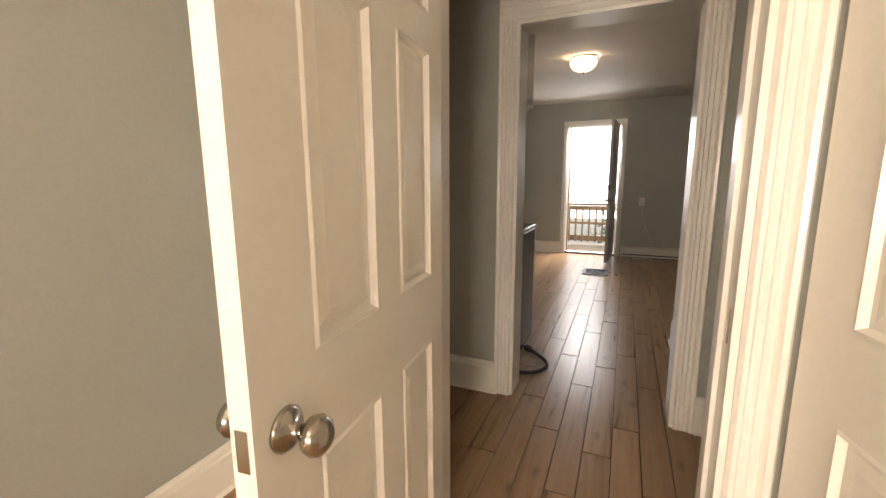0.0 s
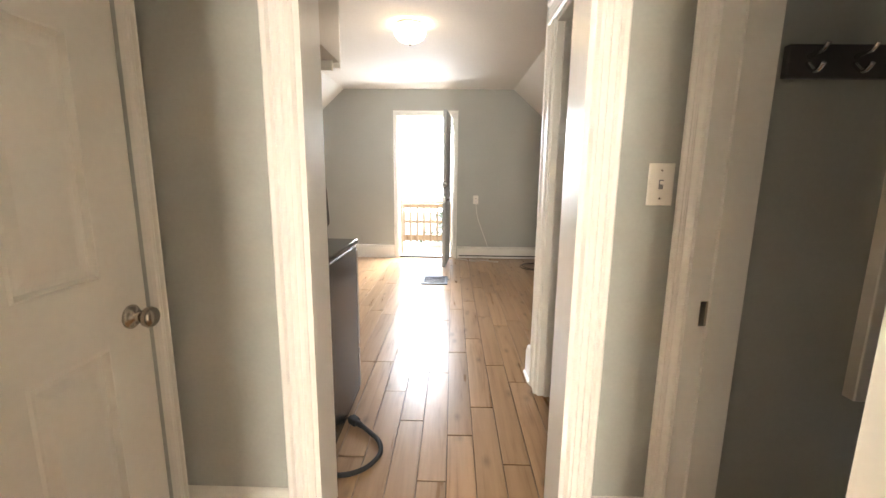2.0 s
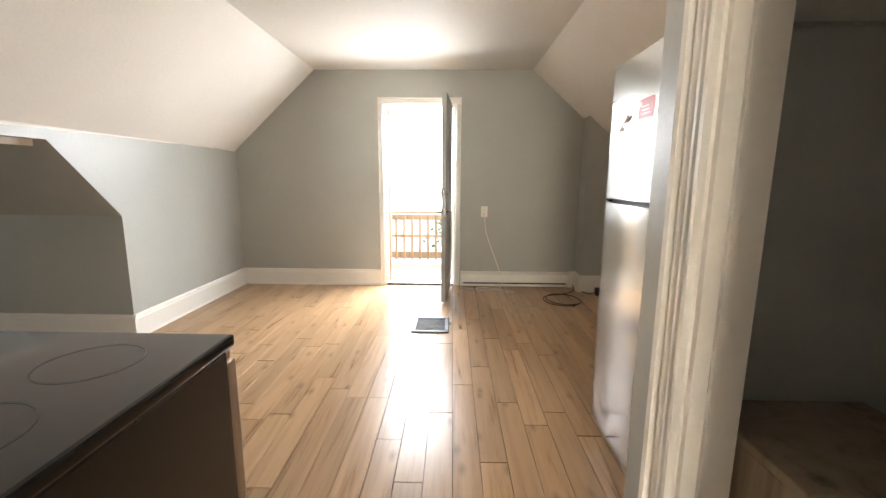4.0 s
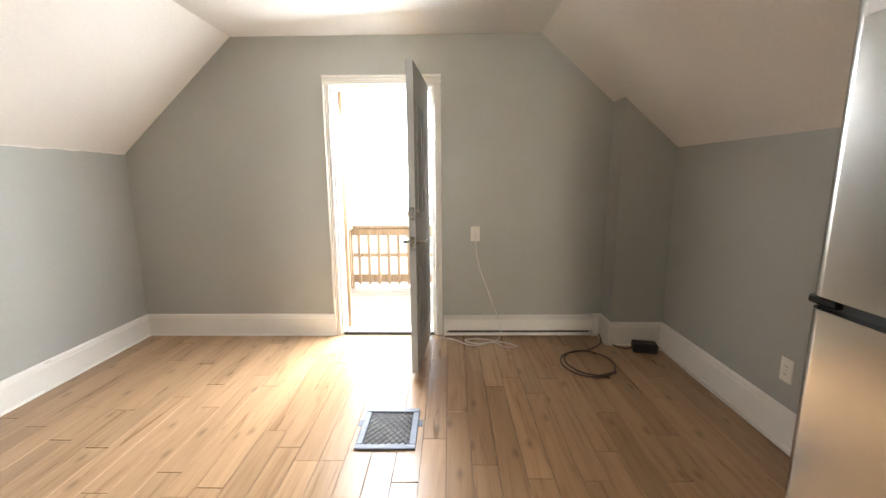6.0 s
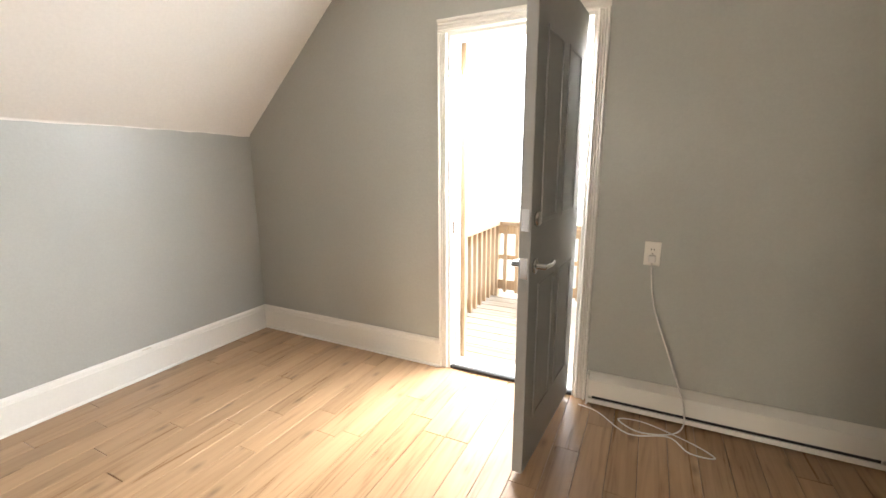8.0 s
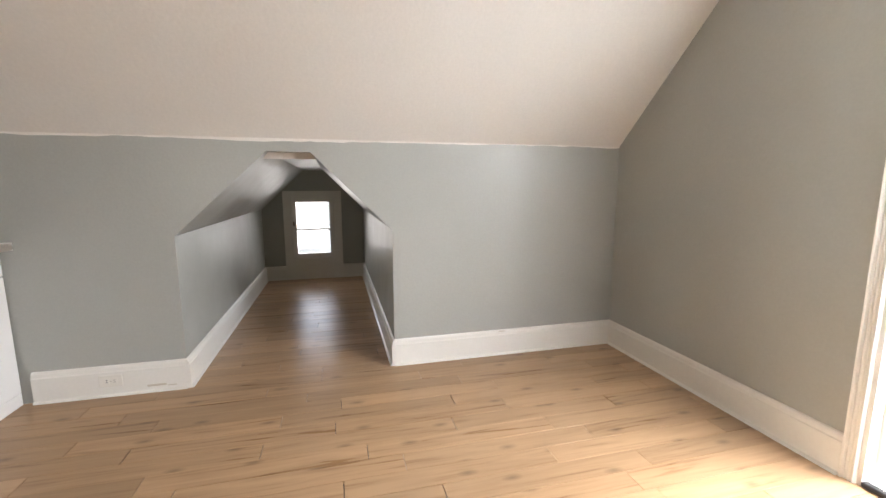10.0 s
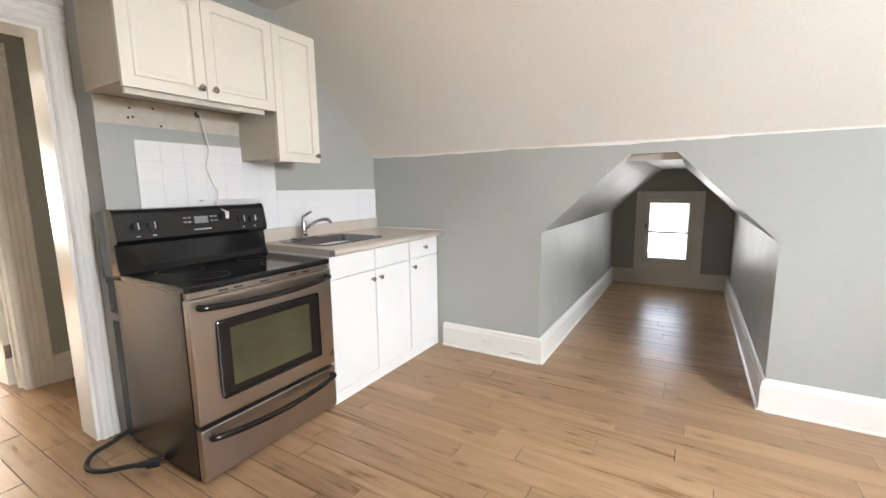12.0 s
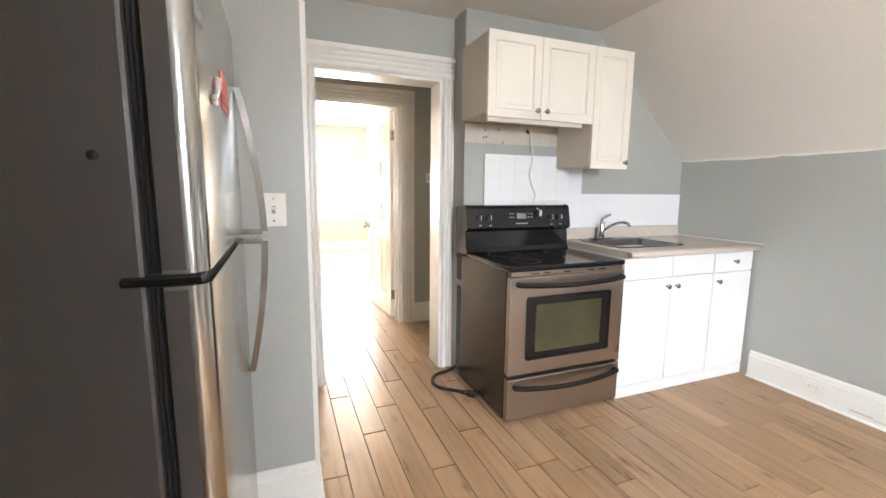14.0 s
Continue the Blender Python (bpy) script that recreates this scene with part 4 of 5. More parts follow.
# splashback tiles and the bare strip over them
structure("wall_patch", box(-0.247, 0.438, YS, YS + 0.004, 1.54, 1.66), M_BAREWALL, "bare beige plaster strip under the wall cabinet", "wall")
for x, z in ((0.30, 1.62), (0.29, 1.58), (0.17, 1.55), (0.2, 1.63), (0.31, 1.575)):
    structure("wall_mark", moved(lathe([(0, 0), (0.006, 0), (0.005, 0.0015), (0, 0.0015)], 10), pose(x, YS + 0.004, z, -90)), M_BARK, "dark screw hole in the bare plaster", "wall mark")
wc = thing("hood_cable", "white electrical cable hanging from the wall over the range", "cable")
part("cable", tube([(-0.015, YS + 0.006, 1.63), (-0.010, YS + 0.03, 1.64), (-0.025, YS + 0.03, 1.56), (-0.050, YS + 0.02, 1.45), (-0.030, YS + 0.02, 1.36), (-0.055, YS + 0.02, 1.27), (-0.075, YS + 0.03, 1.22), (-0.050, YS + 0.05, 1.15), (-0.055, YS + 0.115, 1.12)], 0.004), M_CORD, wc)
part("end_plug", moved(box(-0.009, 0.009, -0.006, 0.006, -0.03, 0.01, 0.003), pose(-0.055, YS + 0.128, 1.11)), M_BARW, wc)
part("wall_grommet", moved(lathe([(0, 0), (0.016, 0), (0.014, 0.006), (0, 0.006)], 14), pose(-0.015, YS + 0.004, 1.63, -90)), M_BLACKMATT, wc)
ws = thing("wall_ledge", "thin white strip fixed to the tiles behind the range", "ledge")
part("strip", box(-0.32, 0.02, YS + 0.009, YS + 0.045, 1.175, 1.181), M_TRIM, ws)


# ---- fridge ----
def rounded_slab(y0, y1, z0, z1, x0, x1, r=0.030):
    """A door slab facing -x with rounded upright front edges."""
    pts = [(x1, y0), (x1, y1)]
    for k in range(7):
        an = radians(90 + 15 * k)
        pts.append((x0 + r + r * math.cos(an), y1 - r + r * math.sin(an)))
    for k in range(7):
        an = radians(180 + 15 * k)
        pts.append((x0 + r + r * math.cos(an), y0 + r + r * math.sin(an)))
    bm = prism(pts, "z", z0, z1)
    for f in bm.faces:
        f.smooth = abs(f.normal.z) < 0.5
    bmesh.ops.split_edges(bm, edges=[e for e in bm.edges if len(e.link_faces) == 2 and e.calc_face_angle(0) > 0.6])
    return bm


fx, f0, f1, ftop = 1.635, 5.32, 6.00, 1.67
fr = thing("refrigerator", "stainless two-door refrigerator with dark grey sides and curved handles", "refrigerator")
part("body", box(fx + 0.084, fx + 0.75, f0 + 0.005, f1 - 0.005, 0.03, ftop - 0.02, 0.008, 2), M_SIDE, fr, "dark grey textured cabinet")
for k in range(3):
    part("gasket", box(fx + 0.0625 + k * 0.007, fx + 0.0685 + k * 0.007, f0 + 0.012, f1 - 0.010 + 0.002 * (k % 2), 0.06, ftop - 0.02, 0.002), M_RUBBER, fr, "black ribbed rubber door gasket")
for z0, z1, lab in ((0.055, 1.097, "stainless lower door"), (1.117, ftop, "stainless freezer door")):
    dd = part("door", rounded_slab(f0, f1, z0, z1, fx, fx + 0.062), M_STEEL, fr, lab)
    s = 1 if z0 > 1 else -1
    zc = 1.107 + s * 0.014
    inner, outer = [], []
    for k in range(13):
        q = k / 12
        out = 0.052 * (1 - q ** 1.7)
        z = zc + s * 0.40 * q
        outer.append((fx - 0.017 - out, z))
        inner.append((fx - min(out, 0.30 * 0.052 + out * 0.7) + 0.001, z))
    bow = prism(outer + inner[::-1], "y", f0 + 0.050, f0 + 0.080)
    bmesh.ops.bevel(bow, geom=[e for e in bow.edges if abs(e.verts[0].co.y - e.verts[1].co.y) < 1e-6], offset=0.004, segments=2, affect='EDGES')
    part("handle", bow, M_CHROME, dd, "long bowed steel handle")
    part("handle_mount", box(fx - 0.055, fx + 0.002, f0 + 0.052, f0 + 0.076, zc - 0.009, zc + 0.009, 0.003), M_CHROME, dd)
    part("end_cap", box(fx + 0.030, fx + 0.061, f1 - 0.0005, f1 + 0.001, z0 + 0.006, z1 - 0.006), M_SIDE, dd, "dark grey door edge")
part("divider", box(fx + 0.02, fx + 0.084, f0 + 0.01, f1 - 0.004, 1.097, 1.117), M_BLACKMATT, fr, "black gap strip")
part("middle_hinge", box(fx + 0.01, fx + 0.115, f1 - 0.045, f1 + 0.006, 1.100, 1.114, 0.003), M_BLACK, fr, "glossy black middle hinge")
part("screw_plug", moved(lathe([(0, 0), (0.008, 0), (0.007, 0.003), (0, 0.003)], 16), pose(1.768, f1 - 0.005, 1.29, -90)), M_BLACKMATT, fr, "black plug in the side")
part("toe_grille", box(fx + 0.05, fx + 0.10, f0 + 0.02, f1 - 0.02, 0.005, 0.05), M_BLACKMATT, fr)
for y in (f0 + 0.05, f1 - 0.05):
    part("foot", moved(lathe([(0, 0), (0.02, 0), (0.02, 0.03), (0, 0.03)], 12), pose(fx + 0.6, y, 0)), M_BLACKMATT, fr)
part("badge", box(fx - 0.002, fx, f1 - 0.098, f1 - 0.033, 1.502, 1.526, 0.0008), M_LABEL, fr, "plain silver badge")
mg = thing("fridge_magnet", "red printed card magnet on the freezer door", "magnet")
part("card", box(fx - 0.002, fx - 0.0005, 5.575, 5.70, 1.415, 1.492), M_RED, mg)
part("print_block", box(fx - 0.0026, fx - 0.002, 5.676, 5.690, 1.468, 1.482), M_BARW, mg)
part("print_line", box(fx - 0.0026, fx - 0.002, 5.578, 5.697, 1.4165, 1.421), M_BARW, mg)
for i in range(3):
    part("print_line", box(fx - 0.0026, fx - 0.002, 5.60 + i * 0.008, 5.668, 1.437 + i * 0.013, 1.4395 + i * 0.013), M_PINK, mg)
mg = thing("fridge_magnet", "small pale pink and white flower magnet on the freezer door", "magnet")
part("stem", tube([(fx - 0.006, 5.842, 1.404), (fx - 0.008, 5.82, 1.420), (fx - 0.007, 5.795, 1.436)], 0.0035), M_BARW, mg)
for yy, zz, rr in ((5.845, 1.402, 0.006), (5.80, 1.432, 0.006), (5.785, 1.443, 0.008)):
    blob = bmesh.new()
    for k in range(6):
        sp = bmesh.new()
        bmesh.ops.create_icosphere(sp, subdivisions=2, radius=rr * 0.75)
        merge(blob, moved(sp, pose(fx - 0.006, yy + rr * math.cos(k * 1.047), zz + rr * math.sin(k * 1.047))))
    part("flower", blob, M_PINK, mg)


# ---- ceiling lamps ----
def ceiling_lamp(x, y, z, label):
    l = thing("ceiling_lamp", label, "lamp", (x, y, z), group="flush ceiling lamps")
    part("pan", lathe([(0, 0), (0.112, 0), (0.116, -0.012), (0.105, -0.03), (0, -0.03)], 40), M_TRIM, l)
    g = part("shade", lathe([(0.118, -0.03), (0.125, -0.05), (0.115, -0.085), (0.09, -0.112), (0.05, -0.130), (0.012, -0.136), (0, -0.136)], 40), M_LAMP, l, "lit frosted glass bowl")
    g.visible_shadow = False
    part("finial", lathe([(0, -0.135), (0.008, -0.137), (0.010, -0.145), (0.005, -0.153), (0, -0.155)], 14), M_NICKEL, l)
    return l


ceiling_lamp(0.61, 6.16, ZC, "lit frosted glass bowl lamp on the kitchen ceiling")
ceiling_lamp(0.62, 0.70, 2.45, "lit frosted glass bowl lamp on the front room ceiling")


# ---- floor register ----
rg = thing("floor_register", "blue-grey iron floor register with a diamond mesh", "floor vent", (0.765, 7.335, 0))
rw, rl = 0.148, 0.176
part("frame", joined(box(-rw, rw, -rl, -rl + 0.035, 0.001, 0.012, 0.003), box(-rw, rw, rl - 0.035, rl, 0.001, 0.012, 0.003),
                     box(-rw, -rw + 0.035, -rl + 0.035, rl - 0.035, 0.001, 0.0118, 0.003), box(rw - 0.035, rw, -rl + 0.035, rl - 0.035, 0.001, 0.0118, 0.003)), M_IRON, rg)
part("duct", box(-rw + 0.034, rw - 0.034, -rl + 0.034, rl - 0.034, 0.0008, 0.0022), M_DUCT, rg, "dusty dark duct below")
for s in (-1, 1):
    part("tab", box(s * rw, s * (rw + 0.022), 0.02, 0.075, 0.001, 0.004), M_IRON, rg)
hw, hl = rw - 0.036, rl - 0.036
for s in (-1, 1):
    for k in range(-9, 10):
        c0 = k * 0.033
        pts = []
        for y in (-hl, hl):
            x = c0 + s * 0.75 * y
            pts.append((x, y))
        (xa, ya), (xb, yb) = pts
        t0, t1 = 0.0, 1.0
        for lim in (-hw, hw):
            if abs(xb - xa) > 1e-6:
                t = (lim - xa) / (xb - xa)
                if (lim < 0) == (xa < xb):
                    t0 = max(t0, t)
                else:
                    t1 = min(t1, t)
        if t1 - t0 > 0.05:
            p = [(xa + (xb - xa) * t, ya + (yb - ya) * t, 0.008) for t in (t0, t1)]
            part("mesh_bar", tube(p, 0.0022, 5, 1), M_IRON, rg)


# ---- baseboard heater ----
hb = thing("baseboard_heater", "white electric baseboard heater under the wall socket", "heater")
part("back", box(1.03, 2.24, YF - 0.012, YF - 0.001, 0.02, 0.17), M_HEAT, hb)
part("front_panel", prism([(YF - 0.058, 0.055), (YF - 0.05, 0.052), (YF - 0.05, 0.14), (YF - 0.012, 0.165), (YF - 0.012, 0.172), (YF - 0.058, 0.145)], "x", 1.04, 2.23), M_HEAT, hb)
part("lower_lip", prism([(YF - 0.058, 0.012), (YF - 0.012, 0.012), (YF - 0.012, 0.02), (YF - 0.05, 0.02), (YF - 0.05, 0.036), (YF - 0.058, 0.036)], "x", 1.04, 2.23), M_HEAT, hb)
part("element", box(1.06, 2.21, YF - 0.045, YF - 0.014, 0.03, 0.05), M_BLACKMATT, hb, "dark heating fins")
for a, b in ((1.03, 1.04), (2.23, 2.24)):
    part("end_cap", box(a, b, YF - 0.062, YF - 0.001, 0.0, 0.174, 0.002), M_HEAT, hb)


# ---- switches and sockets ----
def wall_plate(name, label, m, kind_="switch", w=0.072, hgt=0.118):
    """A plate in the x-z plane facing -y, placed by m."""
    p = tagged(new(name), label, kind_)
    p.empty_display_size = 0.05
    p.matrix_world = m
    part("plate", box(-w / 2, w / 2, -0.006, 0, -hgt / 2, hgt / 2, 0.003, 2), M_PLATE, p)
    n = 2 if w > 0.1 else 1
    for i in range(n):
        x = (i - (n - 1) / 2) * 0.046
        if kind_ == "switch":
            part("toggle_slot", box(x - 0.006, x + 0.006, -0.0068, -0.006, -0.013, 0.013), M_BAR, p)
            part("toggle", box(x - 0.004, x + 0.004, -0.017, -0.0065, 0.0, 0.010, 0.002), M_PLATE, p)
        else:
            for z in (-0.02, 0.02):
                part("receptacle", box(x - 0.017, x + 0.017, -0.0075, -0.006, z - 0.014, z + 0.014, 0.0006), M_PLATE, p)
                for dx in (-0.006, 0.006):
                    part("slot", box(x + dx - 0.0012, x + dx + 0.0012, -0.0079, -0.0074, z - 0.004, z + 0.006), M_BLACKMATT, p)
        for z in (-hgt * 0.33, hgt * 0.33) if kind_ == "switch" else (0.0,):
            part("screw", moved(lathe([(0, 0), (0.003, 0), (0.002, 0.001), (0, 0.001)], 8), pose(x, -0.006, z, 90)), M_NICKEL, p)
    return p


wall_plate("light_switch", "ivory toggle switch on the hall wall", pose(1.535, H1, 1.18))
wall_plate("light_switch", "ivory toggle switch plate on the closet's side wall", pose(1.55, CY, 1.17, 0, 0, 180), w=0.085)
wall_plate("wall_socket", "white socket with a cord plugged in above the heater", pose(1.284, YF, 0.84), "socket")
wall_plate("wall_socket", "white socket low on the knee wall", pose(XR, 7.27, 0.36, 0, 0, -90), "socket")
wall_plate("wall_socket", "white socket set sideways in the skirting board", pose(XL + 0.022, 5.33, 0.095, 0, 90, 90), "socket")
wall_plate("light_switch", "ivory toggle switch in the hall beside the first doorway", pose(0.24, H0, 1.35, 0, 0, 180), w=0.05, hgt=0.09)

ec = thing("extension_cord", "thin white cord hanging from the socket and looped on the floor", "cord")
part("plug", box(1.268, 1.30, YF - 0.04, YF - 0.008, 0.80, 0.835, 0.006, 2), M_CORD, ec)
part("cable", tube([(1.284, YF - 0.03, 0.80), (1.31, YF - 0.07, 0.6), (1.40, YF - 0.10, 0.35), (1.48, YF - 0.11, 0.12), (1.46, YF - 0.15, 0.015), (1.30, YF - 0.21, 0.006), (1.20, YF - 0.14, 0.006), (1.32, YF - 0.12, 0.008), (1.52, YF - 0.20, 0.006), (1.60, YF - 0.27, 0.006), (1.50, YF - 0.28, 0.008), (1.42, YF - 0.20, 0.011), (1.25, YF - 0.25, 0.008), (1.10, YF - 0.12, 0.006), (1.0, YF - 0.09, 0.006)], 0.0035, 6), M_CORD, ec)
co = thing("coiled_cable", "dark brown cable lying in loops on the floor", "cable")
pts = [(2.26, 8.52, 0.05), (2.25, 8.44, 0.012), (2.12, 8.32, 0.008)]
for k in range(15):
    a = radians(110 + k * 40)
    pts.append((2.02 + 0.17 * math.cos(a) + k * 0.003, 8.08 + 0.20 * math.sin(a), 0.007 + 0.0012 * k))
pts += [(2.05, 7.90, 0.012), (2.11, 7.88, 0.008)]
part("cable", tube(pts, 0.0055, 7), M_CABLE, co)
ad = thing("power_adapter", "small black power adapter on the floor by the chimney breast", "adapter", (2.52, 8.30, 0), -12)
part("case", box(-0.085, 0.085, -0.05, 0.05, 0.002, 0.075, 0.014, 2), M_BLACKMATT, ad)
part("lead", tube([(0.08, 0.0, 0.03), (0.13, 0.03, 0.012), (0.165, 0.02, 0.008), (0.19, -0.10, 0.007)], 0.005, 6), M_CORD, ad, "grey lead")
part("lead", tube([(-0.08, 0.0, 0.03), (-0.13, 0.0, 0.012), (-0.20, 0.06, 0.008), (-0.245, 0.12, 0.012)], 0.005, 6), M_CABLE, ad)
wl = thing("wall_cable", "grey cable running along the foot of the skirting board", "cable")
part("cable", tube([(2.66, 8.34, 0.008), (2.655, 7.8, 0.007), (2.66, 7.2, 0.007), (2.65, 6.6, 0.007), (2.66, 6.2, 0.007)], 0.006, 6), M_CORD, wl)


# ---- closet and side room ----
cr = thing("wooden_crate", "raw wooden crate with a black drum inside, on the closet floor", "crate")
for b in ((1.555, 1.575), (1.935, 1.955)):
    part("side", box(b[0], b[1], 4.70, 5.02, 0.0, 0.64, 0.002), M_BOXWOOD, cr)
part("top", box(1.555, 1.955, 4.70, 5.02, 0.64, 0.66, 0.002), M_BOXWOOD, cr)
part("back", box(1.575, 1.935, 5.0, 5.02, 0.0, 0.64), M_BOXWOOD, cr)
part("shelf", box(1.575, 1.935, 4.70, 5.0, 0.16, 0.175), M_BOXWOOD, cr)
part("drum", moved(lathe([(0, 0), (0.15, 0), (0.16, 0.02), (0.16, 0.2), (0.11, 0.21), (0.05, 0.17), (0, 0.17)], 30), pose(1.755, 4.95, 0.36, 90)), M_BLACKMATT, cr, "round black drum")
# a wall cleat; the narrow board on it is added, no shelf stands here
sh = thing("closet_cleat", "grey painted closet cleat with an added narrow board on top", "shelf")
part("board", box(CX + 0.10, 2.35, 4.99, CY - 0.102, 1.60, 1.615), M_WALL, sh)
part("cleat", box(CX + 0.10, 2.35, CY - 0.125, CY - 0.1005, 1.53, 1.60), M_WALL, sh)

hk = thing("hook_rail", "dark brown board with steel coat hooks on the side room wall", "coat hooks")
part("board", box(1.785, 2.45, H1 - 0.072, H1 - 0.0505, 1.45, 1.53, 0.003), M_HOOKBOARD, hk)
for x in (1.835, 1.95, 2.10, 2.25, 2.38):
    part("hook", joined(tube([(x, H1 - 0.072, 1.50), (x, H1 - 0.11, 1.505), (x, H1 - 0.125, 1.52)], 0.006, 6), tube([(x, H1 - 0.072, 1.485), (x, H1 - 0.10, 1.46), (x, H1 - 0.12, 1.475)], 0.006, 6)), M_CHROME, hk)
tv = thing("black_panel", "black panel with a white edge standing in the side room", "panel")
part("panel", box(2.14, 2.60, H1 - 0.09, H1 - 0.055, 0.60, 1.22, 0.004), M_BLACKMATT, tv)
part("edge", box(2.095, 2.135, H1 - 0.09, H1 - 0.0505, 0.58, 1.42, 0.003), M_TRIM, tv, "white edge strip")


# ---- balcony and outdoors ----
DZ = -0.16
dk = thing("balcony_deck", "weathered wooden balcony deck outside the door", "deck", kind="structure")
y = YF + 0.17
while y < 10.8:
    part("deck_board", box(-0.35, 3.2, y, y + 0.132, DZ - 0.03, DZ, 0.004), M_DECK, dk)
    y += 0.139
rl_ = thing("balcony_railing", "pale wooden balcony railing with square balusters", "railing")


def rail_run(x0, y0, x1, y1):
    L_ = math.hypot(x1 - x0, y1 - y0)
    ang = math.degrees(math.atan2(y1 - y0, x1 - x0))
    m = pose(x0, y0, DZ, 0, 0, ang)
    for z0, z1, wd in ((0.80, 0.84, 0.07), (0.70, 0.79, 0.02), (0.08, 0.19, 0.02)) + (((0.42, 0.47, 0.02),) if abs(x1 - x0) > 1 else ()):
        part("rail", moved(box(0, L_, -wd, wd, z0, z1, 0.004), m), M_RAIL, rl_)
    n = int(L_ / 0.125)
    for i in range(1, n):
        part("baluster", moved(box(i * L_ / n - 0.018, i * L_ / n + 0.018, -0.055, -0.021, 0.06, 0.79, 0.003), m), M_RAIL, rl_)


rail_run(-0.22, YF + 0.35, -0.22, 10.65)
rail_run(-0.22, 10.70, 3.1, 10.70)
for px, py in ((-0.22, 10.70), (-0.22, YF + 0.28), (1.45, 10.70), (3.1, 10.70)):
    part("post", box(px - 0.045, px + 0.045, py - 0.045, py + 0.045, DZ, DZ + 0.80, 0.004), M_RAIL, rl_)

# added glowing sheet: covers the tan horizon and feeds daylight to the door
structure("backdrop", box(-160, 160, 80, 81, -6, 70), emit_mat("glowing_white_backdrop", (0.93, 0.96, 1.0), 1.8), "glowing white sheet standing in for the overcast sky", "backdrop")
structure("ground", box(-400, 400, -400, 400, -6.3, -6.0), M_GRASS, "pale grassy ground far below the balcony", "ground")


def house(x, y, w, dpt, hgt, label, rz=0):
    hs = thing("house", label, "house", (x, y, -6.0), rz)
    part("wall", box(-w / 2, w / 2, -dpt / 2, dpt / 2, 0, hgt), M_BRICK, hs)
    part("roof", prism([(-w / 2 - 0.3, hgt), (w / 2 + 0.3, hgt), (0, hgt + w * 0.35)], "y", -dpt / 2 - 0.3, dpt / 2 + 0.3), M_ROOF, hs)
    for sx in (-1, 1):
        for z in (0.9, 3.4):
            for yy in (-1, 0, 1):
                part("window", box(sx * w * 0.5 - 0.03, sx * w * 0.5 + 0.03, yy * dpt * 0.28 - 0.45, yy * dpt * 0.28 + 0.45, z, z + 1.4), M_BAR, hs)
    for xx in (-0.25, 0.25):
        for z in (0.9, 3.4):
            part("window", box(xx * w - 0.45, xx * w + 0.45, -dpt / 2 - 0.03, -dpt / 2 + 0.03, z, z + 1.4), M_BAR, hs)


house(-14, 26, 8, 10, 5.2, "red brick house with a grey roof beyond the balcony")
house(6, 34, 9, 9, 5.0, "red brick house far behind the balcony")


def tree(x, y, hgt, seed):
    rnd = random.Random(seed)
    t = thing("tree", "leafy tree beyond the balcony railing", "tree", (x, y, -6.0), group="garden trees")
    bm = bmesh.new()
    merge(bm, tube([(0, 0, 0), (0.05, 0.02, hgt * 0.3), (0.1, -0.05, hgt * 0.6)], 0.16, 8))
    tips = []
    for k in range(9):
        a = rnd.uniform(0, 6.28)
        z0 = hgt * rnd.uniform(0.35, 0.6)
        tip = Vector((math.cos(a) * rnd.uniform(0.8, 1.9), math.sin(a) * rnd.uniform(0.8, 1.9), z0 + hgt * rnd.uniform(0.1, 0.4)))
        merge(bm, tube([(0.05, 0, z0), tuple(tip * 0.5 + Vector((0, 0, z0 * 0.5))), tuple(tip)], 0.05, 6))
        tips.append(tip)
    part("trunk", bm, M_BARK, t)
    bm = bmesh.new()
    for k in range(1400):
        c = rnd.choice(tips) + Vector([rnd.gauss(0, 0.5) for _ in range(3)])
        u = Vector([rnd.gauss(0, 1) for _ in range(3)]).normalized()
        v = u.orthogonal().normalized()
        s = rnd.uniform(0.06, 0.13)
        bm.faces.new([bm.verts.new(c + s * q) for q in (u, v * 0.6, -u, -v * 0.6)])
    part("crown", bm, M_LEAF, t)


tree(-6.5, 17.0, 7.0, 3)
tree(-10.0, 22.0, 7.5, 5)
tree(2.5, 24.0, 6.5, 8)


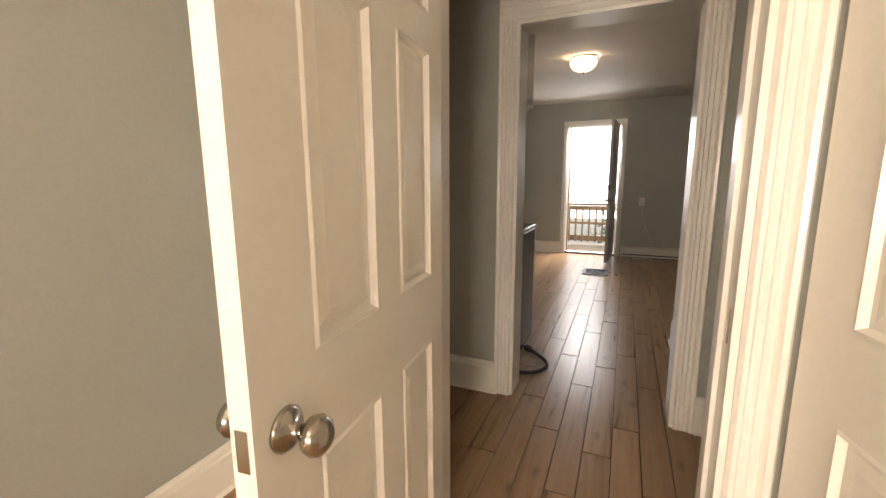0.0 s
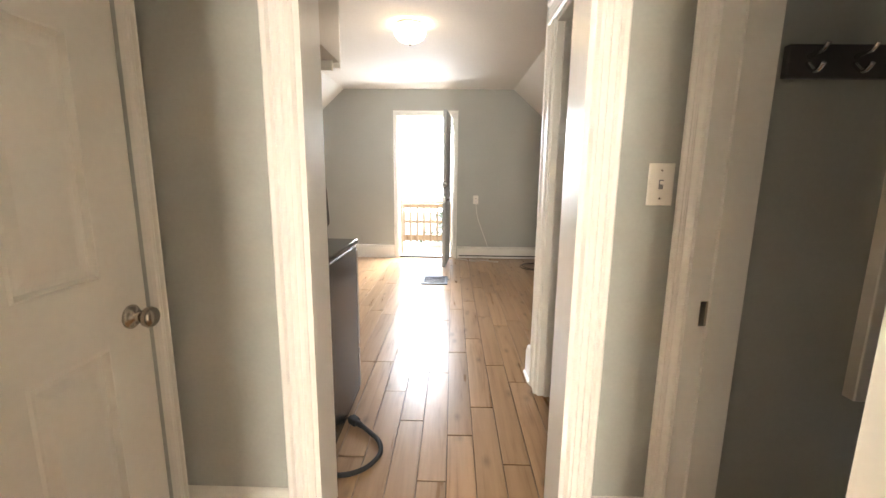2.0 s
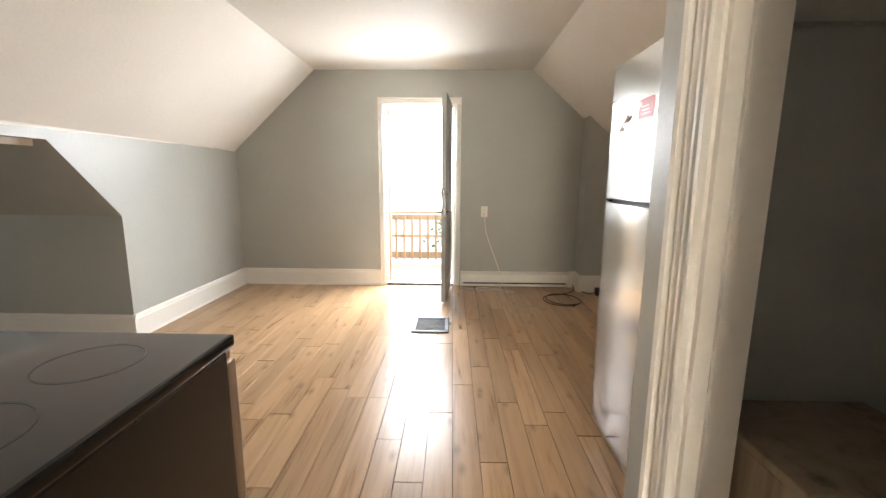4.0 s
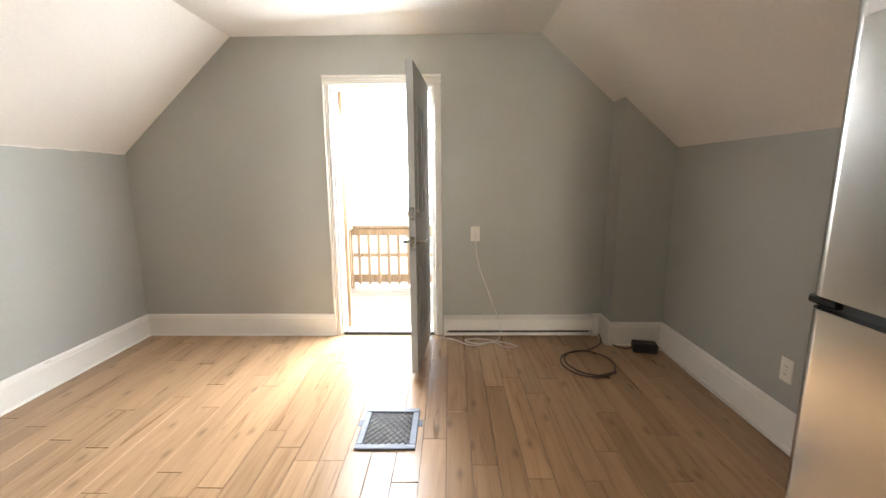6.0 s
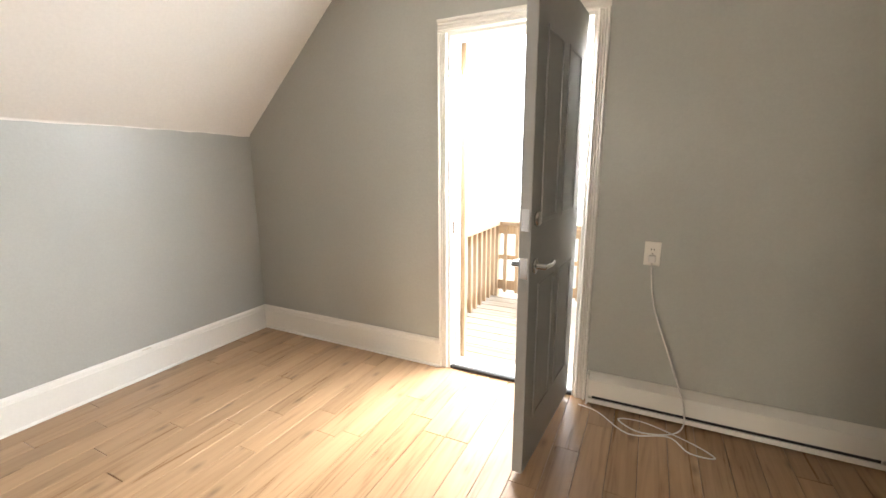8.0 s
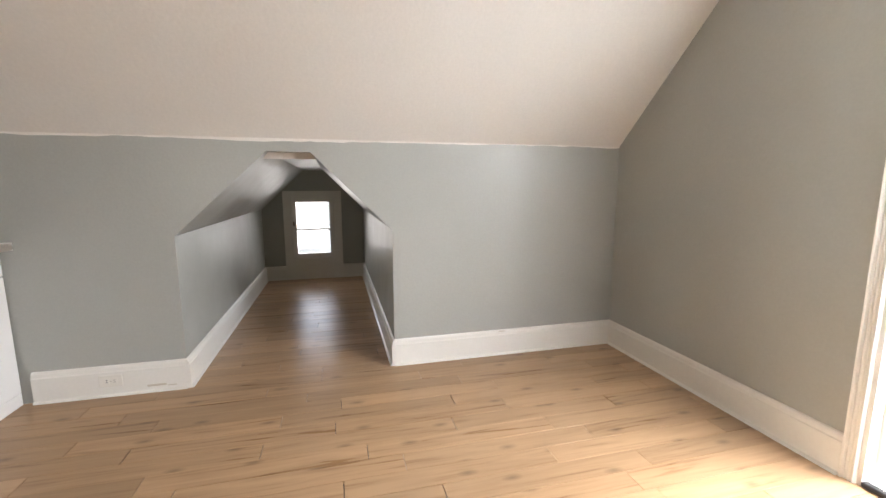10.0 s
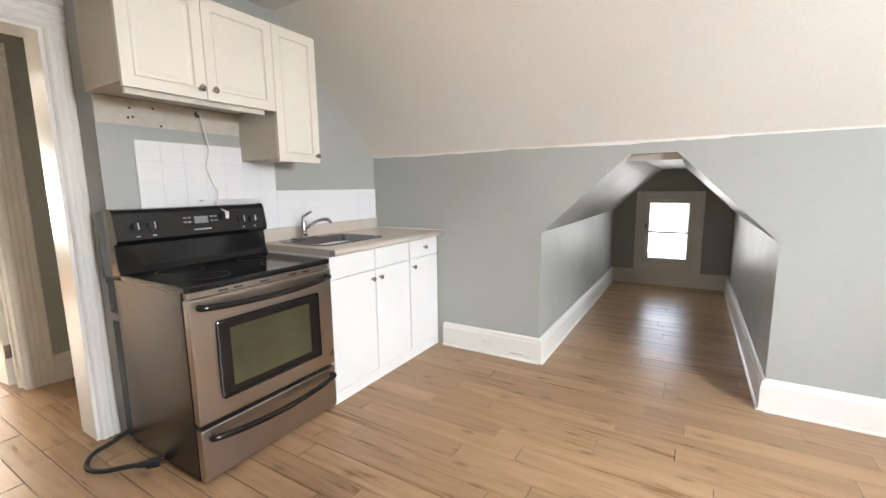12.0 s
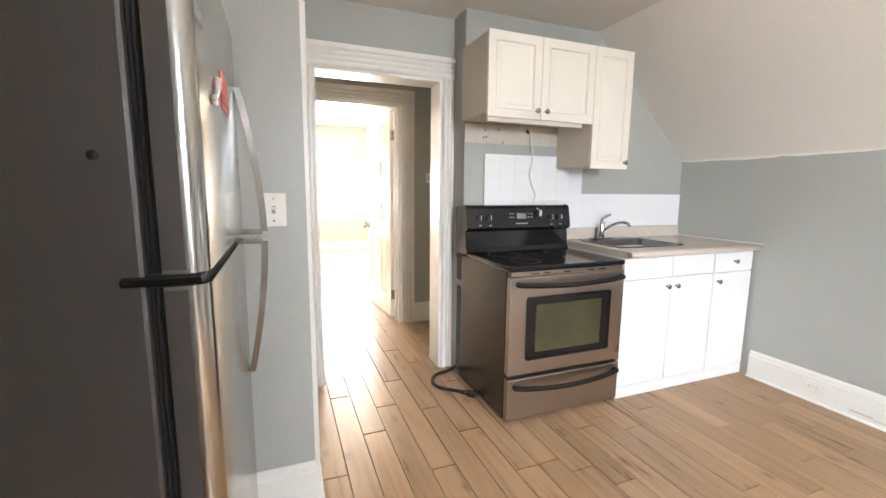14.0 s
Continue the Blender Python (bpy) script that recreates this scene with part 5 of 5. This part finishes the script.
# ---- floor planks ----
def floor_region(name, label, x0, x1, y0, y1, width=0.118, length=0.92, seed=1, gap=0.0011):
    rnd = random.Random(seed)
    fl = tagged(part(name, box(x0, x1, y0, y1, -0.10, -0.012), M_SUB), label, "floor", kind="structure")
    i = math.floor(x0 / width)
    while i * width < x1:
        a, b = max(i * width, x0), min((i + 1) * width, x1)
        i += 1
        if b - a < 0.012:
            continue
        y = y0 - rnd.uniform(0.05, length)
        while y < y1:
            c0, c1 = max(y, y0), min(y + length, y1)
            y += length
            if c1 - c0 < 0.02:
                continue
            e = gap + (rnd.uniform(0.0008, 0.002) if rnd.random() < 0.3 else 0.0)
            loose = 0.4 < (a + b) / 2 < 2.1 and 3.5 < c1 < 5.9
            if loose and rnd.random() < 0.6:
                e = rnd.uniform(0.003, 0.0055)
            lift = rnd.uniform(-0.0012, 0.0)
            bm = bmesh.new()
            hx, hy, bv = (b - a) / 2 - (gap if not loose else rnd.choice((gap, gap, 0.0022))), (c1 - c0) / 2 - e, 0.0010
            lo = [bm.verts.new((sx * hx, sy * hy, -bv)) for sx, sy in ((-1, -1), (1, -1), (1, 1), (-1, 1))]
            hi = [bm.verts.new((sx * (hx - bv), sy * (hy - bv), 0)) for sx, sy in ((-1, -1), (1, -1), (1, 1), (-1, 1))]
            dn = [bm.verts.new((sx * hx, sy * hy, -0.011)) for sx, sy in ((-1, -1), (1, -1), (1, 1), (-1, 1))]
            bm.faces.new(hi)
            for k in range(4):
                bm.faces.new((lo[k], lo[(k + 1) % 4], hi[(k + 1) % 4], hi[k]))
                bm.faces.new((dn[k], dn[(k + 1) % 4], lo[(k + 1) % 4], lo[k]))
            p = part("plank", bm, M_FLOOR, fl)
            p.location = ((a + b) / 2, (c0 + c1) / 2, lift)
    return fl


floor_region("floor", "oak laminate plank floor of the kitchen and hall", XL, XR, H0, YF, seed=4)
floor_region("floor_alcove", "oak laminate plank floor in the alcove", AB, XL, AL, AR, seed=6)
floor_region("floor_front_room", "oak laminate plank floor of the front room", FXL, FXR, FY, H0, seed=9)


# ---- splashback tiles ----
def tile_field(name, x0, x1, z0, z1, size=0.108):
    fld = tagged(part(name, box(x0, x1, YS, YS + 0.004, z0, z1), M_GROUT), "white glazed tile splashback on the stove wall", "tiles", kind="structure")
    nx, nz = max(1, round((x1 - x0) / size)), max(1, round((z1 - z0) / size))
    dx, dz = (x1 - x0) / nx, (z1 - z0) / nz
    src = None
    for i in range(nx):
        for j in range(nz):
            if src is None:
                ob = part("tile", box(-dx / 2 + 0.0003, dx / 2 - 0.0003, 0, 0.006, -dz / 2 + 0.0003, dz / 2 - 0.0003, 0.0002), M_TILE, fld)
                src = ob.data
            else:
                ob = new("tile", src)
                ob.parent = fld
            ob.location = (x0 + (i + 0.5) * dx, YS + 0.0035, z0 + (j + 0.5) * dz)


tile_field("tiles_range", -0.47, 0.30, 0.986, 1.475)
tile_field("tiles_sink", XL + 0.002, -0.471, 0.986, 1.225)


# ---- wear ----
def paint_edge(y0, y1, seed):
    """The ceiling colour brushed unevenly over the top of the knee wall."""
    rnd = random.Random(seed)
    n = int((y1 - y0) / 0.05)
    low, a, b = [], 0.0, 0.0
    for i in range(n + 1):
        a = 0.8 * a + rnd.uniform(-0.004, 0.004)
        b = 0.3 * b + rnd.uniform(-0.0016, 0.0016)
        low.append((y0 + (y1 - y0) * i / n, ZK - 0.008 + max(-0.012, min(0.006, a + b))))
    bm = prism(low + [(y1, ZK + 0.004), (y0, ZK + 0.004)], "x", XL, XL + 0.0015)
    structure("trim_paint_line", bm, M_CEIL, "uneven cream paint line where slope meets knee wall", "paint edge")


paint_edge(YS, YF, 12)

for x, y, z, w, h in ((XL + 0.0225, 5.56, 0.035, 0.10, 0.012), (XL + 0.0225, 5.64, 0.03, 0.05, 0.006), (XL + 0.0225, 7.75, 0.172, 0.05, 0.006)):
    structure("trim_scuff", box(x, x + 0.0006, y - w / 2, y + w / 2, z, z + h), M_BAREWALL, "chipped paint patch on the skirting board", "paint chip")
for x, y in ((0.14, 7.95), (0.20, 5.35), (0.95, 4.65)):
    structure("ceiling_mark", moved(lathe([(0, 0), (0.006, 0), (0.004, -0.002), (0, -0.002)], 8), pose(x, y, ZC)), M_BARK, "small dark mark on the ceiling", "ceiling mark")
